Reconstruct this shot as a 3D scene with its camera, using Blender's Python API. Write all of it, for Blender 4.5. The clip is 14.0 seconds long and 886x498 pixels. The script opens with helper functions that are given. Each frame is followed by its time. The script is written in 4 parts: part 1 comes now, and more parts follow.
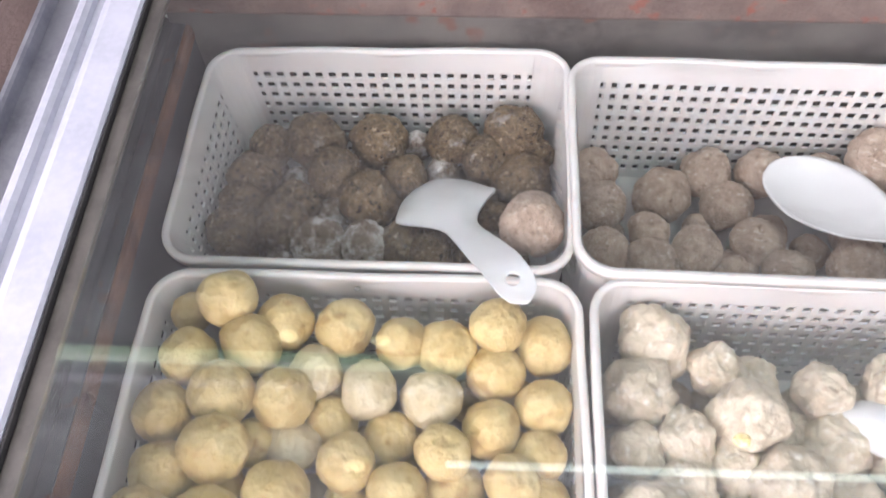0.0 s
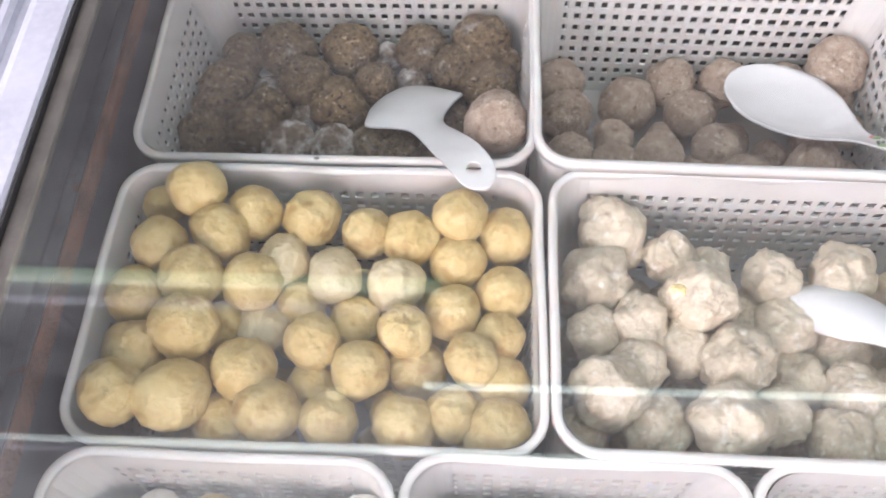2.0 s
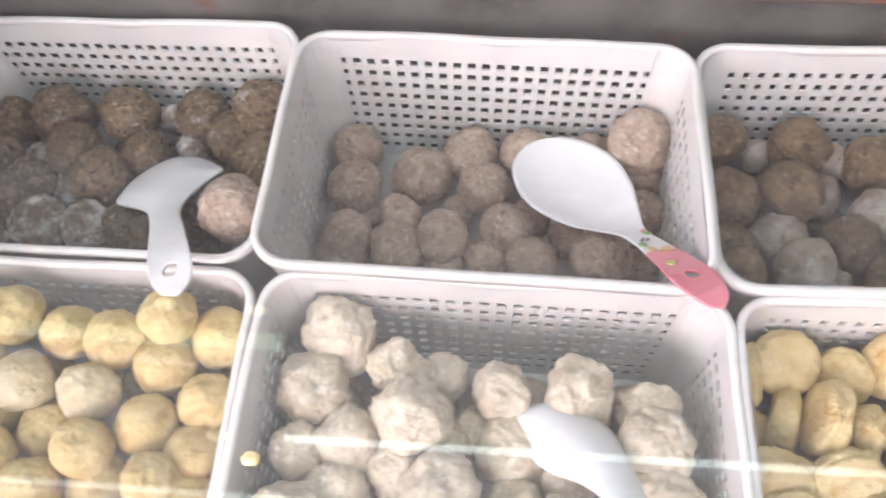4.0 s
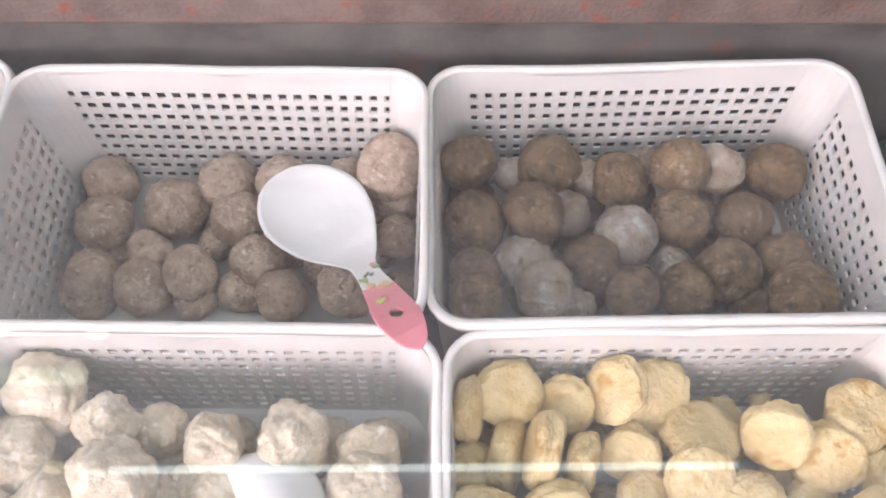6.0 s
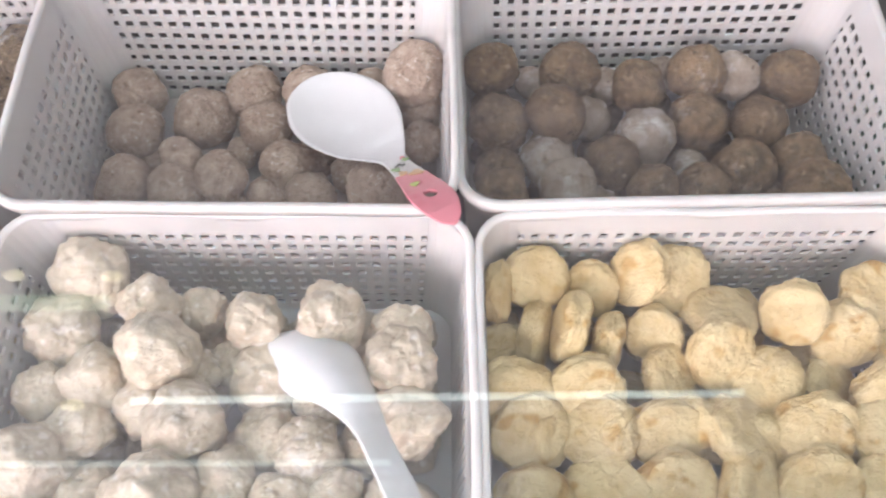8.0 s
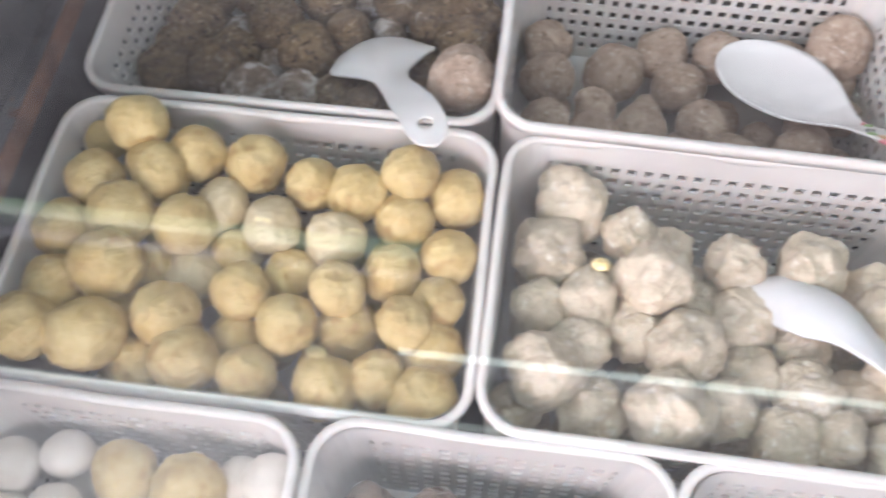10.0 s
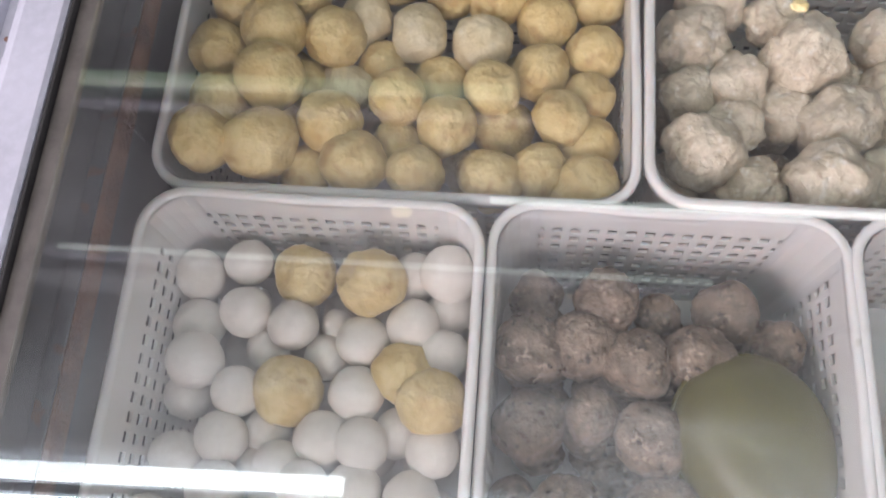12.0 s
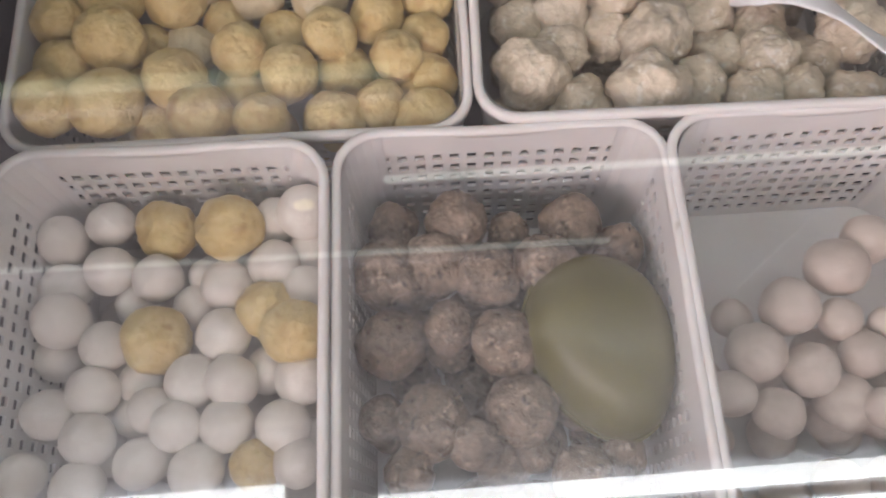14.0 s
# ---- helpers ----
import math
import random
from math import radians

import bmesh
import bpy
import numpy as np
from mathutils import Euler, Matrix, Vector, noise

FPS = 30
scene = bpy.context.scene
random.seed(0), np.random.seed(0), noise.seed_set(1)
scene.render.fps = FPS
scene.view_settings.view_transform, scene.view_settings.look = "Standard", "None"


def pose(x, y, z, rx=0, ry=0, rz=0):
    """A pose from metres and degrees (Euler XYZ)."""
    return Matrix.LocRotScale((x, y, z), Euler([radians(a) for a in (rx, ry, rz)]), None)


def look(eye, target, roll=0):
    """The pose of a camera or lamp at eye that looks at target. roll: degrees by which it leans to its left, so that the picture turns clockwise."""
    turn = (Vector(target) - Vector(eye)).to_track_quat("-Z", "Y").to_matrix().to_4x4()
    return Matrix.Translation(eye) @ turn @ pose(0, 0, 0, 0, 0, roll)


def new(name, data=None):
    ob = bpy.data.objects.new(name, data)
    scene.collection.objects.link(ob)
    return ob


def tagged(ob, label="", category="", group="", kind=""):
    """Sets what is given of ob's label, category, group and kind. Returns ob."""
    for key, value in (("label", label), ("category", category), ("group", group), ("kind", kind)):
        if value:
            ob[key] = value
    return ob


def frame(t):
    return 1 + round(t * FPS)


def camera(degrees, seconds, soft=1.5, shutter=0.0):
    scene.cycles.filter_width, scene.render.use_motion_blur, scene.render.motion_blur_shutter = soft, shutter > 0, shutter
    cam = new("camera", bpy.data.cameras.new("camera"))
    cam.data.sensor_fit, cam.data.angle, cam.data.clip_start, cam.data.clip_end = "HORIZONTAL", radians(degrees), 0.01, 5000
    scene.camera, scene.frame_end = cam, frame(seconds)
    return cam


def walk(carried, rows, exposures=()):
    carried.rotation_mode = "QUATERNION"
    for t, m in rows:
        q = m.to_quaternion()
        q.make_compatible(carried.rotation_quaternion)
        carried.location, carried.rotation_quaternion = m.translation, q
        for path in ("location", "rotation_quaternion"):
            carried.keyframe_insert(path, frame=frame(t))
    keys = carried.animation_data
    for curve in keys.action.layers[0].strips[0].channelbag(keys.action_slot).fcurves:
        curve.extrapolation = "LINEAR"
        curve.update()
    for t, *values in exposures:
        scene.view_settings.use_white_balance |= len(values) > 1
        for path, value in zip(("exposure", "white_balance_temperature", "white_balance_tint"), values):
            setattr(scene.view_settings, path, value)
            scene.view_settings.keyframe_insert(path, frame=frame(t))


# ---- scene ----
cam = camera(58.0, 14.0, 1.7, 0.4)
PATH = [
    (0, (-0.069, -0.049, 1.238), (-0.161, 0.98, -0.475), -2.7),
    (0.5, (-0.067, -0.084, 1.231), (-0.158, 0.928, -0.492), -2.5),
    (1, (-0.067, -0.106, 1.23), (-0.139, 0.868, -0.516), -2.3),
    (1.5, (-0.061, -0.113, 1.228), (-0.138, 0.839, -0.529), -3.0),
    (2, (-0.045, -0.106, 1.226), (-0.116, 0.85, -0.529), -2.1),
    (2.5, (-0.004, -0.084, 1.23), (-0.082, 0.885, -0.518), -1.6),
    (3, (0.012, -0.056, 1.235), (-0.069, 0.919, -0.509), -2.0),
    (3.5, (0.093, -0.023, 1.222), (-0.05, 0.929, -0.531), -3.8),
    (4, (0.178, 0.001, 1.217), (0.029, 0.932, -0.547), -5.2),
    (4.2, (0.205, 0.004, 1.219), (0.05, 0.93, -0.547), -6.4),
    (6.3, (0.341, 0.052, 1.214), (0.352, 0.951, -0.573), 0.4),
    (6.5, (0.344, 0.039, 1.212), (0.353, 0.936, -0.576), 0.0),
    (7, (0.35, 0.012, 1.212), (0.371, 0.894, -0.583), 0.1),
    (7.2, (0.349, 0.005, 1.21), (0.379, 0.876, -0.59), 0.4),
    (9.3, (0.136, -0.066, 1.2), (0.078, 0.798, -0.603), 0.4),
    (9.5, (0.101, -0.074, 1.199), (0.026, 0.802, -0.597), 0.0),
    (10, (0.014, -0.094, 1.196), (-0.122, 0.792, -0.592), -1.5),
    (10.5, (-0.064, -0.116, 1.198), (-0.271, 0.712, -0.611), -4.4),
    (11, (-0.085, -0.128, 1.198), (-0.315, 0.628, -0.639), -8.6),
    (11.5, (-0.074, -0.157, 1.192), (-0.299, 0.543, -0.668), -12.3),
    (12, (-0.068, -0.173, 1.187), (-0.249, 0.474, -0.697), -11.6),
    (12.5, (-0.054, -0.196, 1.184), (-0.22, 0.451, -0.701), -11.4),
    (13, (-0.037, -0.217, 1.184), (-0.181, 0.441, -0.699), -10.5),
    (13.5, (-0.024, -0.225, 1.189), (-0.115, 0.431, -0.698), -8.0),
    (14, (-0.006, -0.236, 1.187), (-0.044, 0.457, -0.689), -5.9),
]
walk(cam, [(t, look(eye, target, roll)) for t, eye, target, roll in PATH],
     [(0, 0.25, 6480, 10), (2, 0.18, 6480, 10), (4, 0.28, 6600, 12), (7, 0.25, 6650, 14), (9.5, 0.12, 6430, 10), (10.5, -0.04, 6430, 10), (11, -0.2, 6500, 10), (12, -0.45, 6600, 11), (12.5, -0.54, 6650, 11), (13, -0.80, 6780, 12), (13.5, -0.80, 6930, 13), (14, -0.64, 7050, 16)])

# ---- light ----
GLASS_Z = 0.842
world = bpy.data.worlds.new("sky")
scene.world = world
world.use_nodes = True
wn = world.node_tree
sky = wn.nodes.new("ShaderNodeTexSky")
sky.sky_type, sky.sun_disc = "NISHITA", False
sky.sun_elevation, sky.sun_rotation = radians(50), radians(-60)
wn.nodes["Background"].inputs["Strength"].default_value = 0.12
wn.links.new(sky.outputs[0], wn.nodes["Background"].inputs["Color"])


def area(name, m, sx, sy, power, colour):
    data = bpy.data.lights.new(name, "AREA")
    data.shape, data.size, data.size_y, data.energy, data.color = "RECTANGLE", sx, sy, power, colour
    ob = new(name, data)
    ob.matrix_world = m
    return ob


# area lamps standing in for daylight through the shell's open front and left side
area("daylight_front", look((-0.60, -1.62, 1.58), (0.1, 0.2, 0.7)), 3.0, 1.5, 104, (1.0, 0.82, 0.875))
area("daylight_left", look((-1.75, -0.2, 1.5), (0.0, 0.15, 0.7)), 2.2, 1.0, 26, (1.0, 0.855, 0.96))


# ---- materials ----
def material(name):
    m = bpy.data.materials.new(name)
    m.use_nodes = True
    return m, m.node_tree.nodes, m.node_tree.links, m.node_tree.nodes["Principled BSDF"]


def surface(name, dark, light, rough=0.5, scale=40, bump=0.2, fine=400, metal=0.0, spots=None, spot_scale=120,
            spot_at=0.66, frost=0.0, frost_scale=55, vary=0.0, coat=0.0, bump_distance=0.003, sub=0.0, crumbs=None):
    """Two-scale procedural surface in metres, with optional specks and frost."""
    m, n, l, p = material(name)
    info = n.new("ShaderNodeObjectInfo")
    geo = n.new("ShaderNodeNewGeometry")
    shift = n.new("ShaderNodeVectorMath")
    shift.operation = "MULTIPLY_ADD"
    l.new(info.outputs["Random"], shift.inputs[0])
    shift.inputs[1].default_value = (37.0, 21.0, 53.0)
    l.new(geo.outputs["Position"], shift.inputs[2])

    def tex(s, detail=4, r=0.6):
        t = n.new("ShaderNodeTexNoise")
        t.inputs["Scale"].default_value, t.inputs["Detail"].default_value, t.inputs["Roughness"].default_value = s, detail, r
        l.new(shift.outputs[0], t.inputs["Vector"])
        return t.outputs["Fac"]

    def ramp(src, a, b):
        r = n.new("ShaderNodeMapRange")
        r.interpolation_type = "SMOOTHSTEP"
        r.inputs["From Min"].default_value, r.inputs["From Max"].default_value = a, b
        l.new(src, r.inputs["Value"])
        return r.outputs["Result"]

    def mix(fac, a, b):
        x = n.new("ShaderNodeMix")
        x.data_type = "RGBA"
        for sock, v in ((x.inputs["Factor"], fac), (x.inputs[6], a), (x.inputs[7], b)):
            if isinstance(v, (tuple, list)):
                sock.default_value = (*v, 1)
            elif isinstance(v, (int, float)):
                sock.default_value = v
            else:
                l.new(v, sock)
        return x.outputs[2]

    big, small = tex(scale), tex(fine, 3)
    col = mix(ramp(big, 0.32, 0.68), dark, light)
    grain = n.new("ShaderNodeMath")
    grain.operation = "MULTIPLY"
    grain.inputs[1].default_value = 0.4
    l.new(ramp(small, 0.35, 0.75), grain.inputs[0])
    col = mix(grain.outputs[0], col, tuple(min(1, c * 1.15) for c in light))
    if spots:
        col = mix(ramp(tex(spot_scale, 2), spot_at, spot_at + 0.11), col, spots)
    if crumbs:
        col = mix(ramp(tex(spot_scale * 1.15, 2), 0.415, 0.33), col, crumbs)
    if vary:
        h = n.new("ShaderNodeHueSaturation")
        r = n.new("ShaderNodeMapRange")
        r.inputs["To Min"].default_value, r.inputs["To Max"].default_value = 1 - vary, 1 + vary
        l.new(info.outputs["Random"], r.inputs["Value"])
        l.new(r.outputs["Result"], h.inputs["Value"])
        l.new(col, h.inputs["Color"])
        col = h.outputs["Color"]
    if frost:
        col = mix(ramp(tex(frost_scale, 6, 0.7), 0.66 - frost, 0.96 - frost), col, (0.74, 0.73, 0.73))
    l.new(col, p.inputs["Base Color"])
    rr = n.new("ShaderNodeMapRange")
    rr.inputs["To Min"].default_value, rr.inputs["To Max"].default_value = max(0.05, rough - 0.12), min(1, rough + 0.12)
    l.new(big, rr.inputs["Value"])
    l.new(rr.outputs["Result"], p.inputs["Roughness"])
    p.inputs["Metallic"].default_value = metal
    p.inputs["Coat Weight"].default_value = coat
    if sub:
        p.inputs["Subsurface Weight"].default_value = sub
        p.inputs["Subsurface Radius"].default_value = (0.006, 0.004, 0.003)
        p.inputs["Subsurface Scale"].default_value = 1.0
    if bump:
        b = n.new("ShaderNodeBump")
        b.inputs["Strength"].default_value, b.inputs["Distance"].default_value = bump, bump_distance
        l.new(small, b.inputs["Height"])
        l.new(b.outputs["Normal"], p.inputs["Normal"])
    return m


PLASTIC = surface("white_basket_plastic", (0.66, 0.645, 0.63), (0.73, 0.715, 0.70), 0.42, 18, 0.05, 300, spots=(0.52, 0.49, 0.44), spot_scale=45, spot_at=0.74, vary=0.02, sub=0.3)
MELAMINE = surface("white_melamine", (0.82, 0.82, 0.83), (0.86, 0.86, 0.87), 0.25, 20, 0.02, 200, coat=0.3)
CLOUDY = surface("cloudy_white_plastic", (0.72, 0.73, 0.74), (0.80, 0.81, 0.82), 0.35, 30, 0.04, 300, sub=0.2)
PINK = surface("pink_print", (0.78, 0.22, 0.28), (0.82, 0.27, 0.33), 0.3, 60, 0.02, 300, coat=0.3)
OLIVE = surface("olive_translucent_plastic", (0.098, 0.086, 0.012), (0.125, 0.112, 0.020), 0.40, 30, 0.0, 250, coat=0.3)
FOOD = {
    "yellow_fish_ball": surface("fried_yellow_skin", (0.545, 0.388, 0.155), (0.70, 0.562, 0.280), 0.46, 55, 0.7, 240, sub=0.12, vary=0.08, frost=-0.02, spots=(0.50, 0.34, 0.14), spot_scale=60, spot_at=0.58),
    "pale_yellow_fish_ball": surface("frosted_yellow_skin", (0.57, 0.46, 0.26), (0.70, 0.61, 0.42), 0.6, 50, 0.6, 260, vary=0.05, frost=0.09),
    "dark_meatball": surface("dark_speckled_meat", (0.085, 0.058, 0.031), (0.225, 0.158, 0.088), 0.6, 110, 1.0, 330, spots=(0.022, 0.015, 0.010), spot_scale=230, spot_at=0.57, crumbs=(0.38, 0.30, 0.21), frost=0.10, frost_scale=38, vary=0.18),
    "frosted_dark_meatball": surface("frosted_dark_meat", (0.15, 0.105, 0.07), (0.33, 0.26, 0.20), 0.8, 60, 1.0, 330, spots=(0.07, 0.05, 0.035), spot_scale=200, spot_at=0.60, frost=0.24, frost_scale=60, vary=0.12),
    "beige_meatball": surface("beige_meat", (0.36, 0.265, 0.20), (0.56, 0.44, 0.35), 0.66, 70, 1.0, 320, frost=0.06, vary=0.10, spots=(0.28, 0.19, 0.13), spot_scale=170, spot_at=0.60, crumbs=(0.66, 0.56, 0.48)),
    "brown_meatball": surface("brown_meat", (0.10, 0.062, 0.030), (0.28, 0.19, 0.105), 0.58, 80, 1.0, 330, frost=0.09, frost_scale=38, vary=0.16, spots=(0.06, 0.038, 0.018), spot_scale=170, spot_at=0.61, crumbs=(0.36, 0.27, 0.17)),
    "frosted_brown_meatball": surface("frosted_brown_meat", (0.30, 0.23, 0.17), (0.46, 0.38, 0.31), 0.8, 70, 0.9, 330, frost=0.18, frost_scale=38, vary=0.08, spots=(0.17, 0.12, 0.08), spot_scale=150, spot_at=0.63),
    "dumpling": surface("pale_dumpling_skin", (0.50, 0.425, 0.31), (0.71, 0.625, 0.49), 0.36, 60, 0.8, 260, frost=0.07, vary=0.08, coat=0.15, sub=0.2, crumbs=(0.78, 0.73, 0.64)),
    "white_fish_ball": surface("white_fish_paste", (0.68, 0.635, 0.575), (0.78, 0.74, 0.685), 0.5, 45, 0.3, 300, vary=0.05, sub=0.1),
    "grey_meatball": surface("grey_brown_meat", (0.105, 0.073, 0.048), (0.29, 0.215, 0.158), 0.30, 85, 1.0, 300, coat=0.35, spots=(0.05, 0.034, 0.024), spot_scale=150, spot_at=0.60, crumbs=(0.42, 0.32, 0.24), frost=0.05, vary=0.12),
    "pale_fish_ball": surface("pinkish_fish_paste", (0.52, 0.435, 0.375), (0.63, 0.545, 0.48), 0.48, 45, 0.25, 300, vary=0.05, sub=0.1),
    "fish_cake": surface("fried_fish_cake", (0.60, 0.435, 0.20), (0.75, 0.61, 0.345), 0.46, 50, 1.0, 220, vary=0.08, frost=0.0, spots=(0.54, 0.34, 0.12), spot_scale=55, spot_at=0.58),
}
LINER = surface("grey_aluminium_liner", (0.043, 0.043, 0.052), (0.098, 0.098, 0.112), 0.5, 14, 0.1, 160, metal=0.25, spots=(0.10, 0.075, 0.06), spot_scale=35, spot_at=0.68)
BACK_LINER = surface("grey_back_liner", (0.065, 0.058, 0.055), (0.15, 0.14, 0.128), 0.5, 12, 0.2, 150, metal=0.3, spots=(0.17, 0.085, 0.06), spot_scale=26, spot_at=0.60)
RUST = surface("rust", (0.085, 0.045, 0.035), (0.24, 0.125, 0.085), 0.85, 30, 0.8, 300)
RED_RAIL = surface("flaking_red_rail", (0.10, 0.060, 0.050), (0.20, 0.145, 0.125), 0.7, 30, 0.5, 250, spots=(0.25, 0.07, 0.04), spot_scale=60, spot_at=0.6)
FRAME_WHITE = surface("white_frame_paint", (0.38, 0.40, 0.455), (0.45, 0.47, 0.53), 0.35, 20, 0.05, 200, spots=(0.55, 0.53, 0.5), spot_scale=60, spot_at=0.76)
ALU = surface("brushed_aluminium", (0.26, 0.27, 0.30), (0.36, 0.37, 0.40), 0.38, 25, 0.1, 250, metal=0.7)
TRIM = surface("grey_brown_trim", (0.075, 0.07, 0.063), (0.12, 0.112, 0.10), 0.5, 30, 0.1, 200)
LEDGE = surface("dull_blue_grey_strip", (0.07, 0.072, 0.085), (0.15, 0.15, 0.17), 0.45, 18, 0.2, 150, metal=0.3, spots=(0.16, 0.08, 0.055), spot_scale=50, spot_at=0.60)
GASKET = surface("black_gasket", (0.02, 0.02, 0.02), (0.04, 0.04, 0.04), 0.6, 30, 0.1)
TABLE = surface("worn_brown_board", (0.055, 0.035, 0.03), (0.10, 0.07, 0.06), 0.55, 20, 0.3, 200, spots=(0.5, 0.47, 0.43), spot_scale=40, spot_at=0.77)
CABINET = surface("white_enamel", (0.70, 0.71, 0.72), (0.78, 0.79, 0.80), 0.35, 10, 0.05)
CONCRETE = surface("concrete", (0.26, 0.25, 0.24), (0.36, 0.35, 0.33), 0.85, 4, 0.4, 60)
# unseen shell: dull walls keep reflections low, the pale ceiling adds fill and haze
PLASTER = surface("grey_plaster", (0.20, 0.20, 0.21), (0.27, 0.27, 0.27), 0.9, 3, 0.3, 50)
CEILING = surface("ceiling_board", (0.48, 0.48, 0.49), (0.55, 0.55, 0.56), 0.9, 3, 0.2, 50)
CRUMB = surface("yellow_crumb", (0.62, 0.53, 0.22), (0.74, 0.66, 0.38), 0.5, 300, 0.5)
BLUE = surface("blue_tape", (0.02, 0.03, 0.12), (0.04, 0.06, 0.20), 0.5, 80, 0.3)
GREEN_BAG = surface("dark_green_bag", (0.02, 0.05, 0.03), (0.04, 0.10, 0.06), 0.35, 30, 0.3)
INK = surface("dark_ink", (0.10, 0.11, 0.10), (0.13, 0.14, 0.12), 0.4)
LEAF = surface("green_print", (0.22, 0.36, 0.14), (0.28, 0.42, 0.18), 0.4)
ORANGE = surface("orange_print", (0.70, 0.42, 0.22), (0.76, 0.50, 0.30), 0.4)
LIME = surface("lime_print", (0.52, 0.58, 0.12), (0.58, 0.64, 0.18), 0.4)


def lamp_material(name, colour, strength):
    m, n, l, p = material(name)
    p.inputs["Base Color"].default_value = (0.8, 0.8, 0.8, 1)
    p.inputs["Emission Color"].default_value = (*colour, 1)
    p.inputs["Emission Strength"].default_value = strength
    return m


TUBE = lamp_material("lit_tube", (0.86, 0.94, 1.0), 17.0)
GREEN_GLOW = lamp_material("added_green_glow", (0.55, 0.85, 0.55), 1.6)
BULB = lamp_material("warm_bulb", (1.0, 0.90, 0.48), 2.8)
TUBE_FAINT = lamp_material("faint_tube", (0.85, 1.0, 0.97), 2.0)
TUBE_DIM = lamp_material("lit_thin_tube", (0.85, 1.0, 0.97), 4.0)


def glass_material():
    """Clear pane with a faint greasy film: sharp reflection, a soft one, the rest passes."""
    m, n, l, p = material("dirty_lid_glass")
    n.remove(p)
    out = n["Material Output"]
    clear = n.new("ShaderNodeBsdfTransparent")
    clear.inputs["Color"].default_value = (0.94, 0.97, 0.955, 1)
    sharp = n.new("ShaderNodeBsdfGlossy")
    sharp.inputs["Roughness"].default_value = 0.012
    film = n.new("ShaderNodeBsdfGlossy")
    film.inputs["Roughness"].default_value = 0.36
    facing = n.new("ShaderNodeLayerWeight")
    facing.inputs["Blend"].default_value = 0.5
    power = n.new("ShaderNodeMath")
    power.operation = "POWER"
    power.inputs[1].default_value = 5.0
    l.new(facing.outputs["Facing"], power.inputs[0])
    fres = n.new("ShaderNodeMapRange")
    fres.inputs["To Min"].default_value, fres.inputs["To Max"].default_value = 0.055, 1.0
    l.new(power.outputs[0], fres.inputs["Value"])
    coord = n.new("ShaderNodeTexCoord")
    smear = n.new("ShaderNodeTexNoise")
    smear.inputs["Scale"].default_value, smear.inputs["Detail"].default_value = 9.0, 6.0
    l.new(coord.outputs["Object"], smear.inputs["Vector"])
    amount = n.new("ShaderNodeMapRange")
    amount.inputs["From Min"].default_value, amount.inputs["From Max"].default_value = 0.35, 0.75
    amount.inputs["To Min"].default_value, amount.inputs["To Max"].default_value = 0.013, 0.100
    l.new(smear.outputs["Fac"], amount.inputs["Value"])
    stretch = n.new("ShaderNodeMapping")
    stretch.inputs["Rotation"].default_value = (0, 0, 0.5)
    stretch.inputs["Scale"].default_value = (3.0, 34.0, 1.0)
    l.new(coord.outputs["Object"], stretch.inputs["Vector"])
    streak = n.new("ShaderNodeTexNoise")
    streak.inputs["Scale"].default_value, streak.inputs["Detail"].default_value = 2.0, 5.0
    l.new(stretch.outputs["Vector"], streak.inputs["Vector"])
    wipe = n.new("ShaderNodeMapRange")
    wipe.inputs["From Min"].default_value, wipe.inputs["From Max"].default_value = 0.52, 0.78
    wipe.inputs["To Min"].default_value, wipe.inputs["To Max"].default_value = 0.0, 0.06
    l.new(streak.outputs["Fac"], wipe.inputs["Value"])
    dirt = n.new("ShaderNodeMath")
    dirt.operation = "ADD"
    l.new(amount.outputs["Result"], dirt.inputs[0])
    l.new(wipe.outputs["Result"], dirt.inputs[1])
    a, b = n.new("ShaderNodeMixShader"), n.new("ShaderNodeMixShader")
    l.new(dirt.outputs[0], a.inputs[0])
    l.new(clear.outputs[0], a.inputs[1])
    l.new(film.outputs[0], a.inputs[2])
    l.new(fres.outputs[0], b.inputs[0])
    l.new(a.outputs[0], b.inputs[1])
    l.new(sharp.outputs[0], b.inputs[2])
    l.new(b.outputs[0], out.inputs["Surface"])
    return m


GLASS = glass_material()


# ---- mesh helpers ----
def mesh_from(bm, name, mat, smooth=True):
    me = bpy.data.meshes.new(name)
    bm.normal_update()
    bm.to_mesh(me)
    bm.free()
    if smooth:
        me.polygons.foreach_set("use_smooth", [True] * len(me.polygons))
    if mat:
        me.materials.append(mat)
    return me


def part(name, bm, mat, parent, label="", smooth=True):
    ob = new(name, mesh_from(bm, name, mat, smooth))
    ob.parent = parent
    return tagged(ob, label)


def box(x0, x1, y0, y1, z0, z1, bevel=0.002, segments=2):
    bm = bmesh.new()
    bmesh.ops.create_cube(bm, size=1, matrix=Matrix.Translation(((x0 + x1) / 2, (y0 + y1) / 2, (z0 + z1) / 2)) @ Matrix.Diagonal((x1 - x0, y1 - y0, z1 - z0, 1)))
    if bevel:
        bmesh.ops.bevel(bm, geom=bm.edges[:], offset=bevel, segments=segments, affect="EDGES", profile=0.6)
    return bm


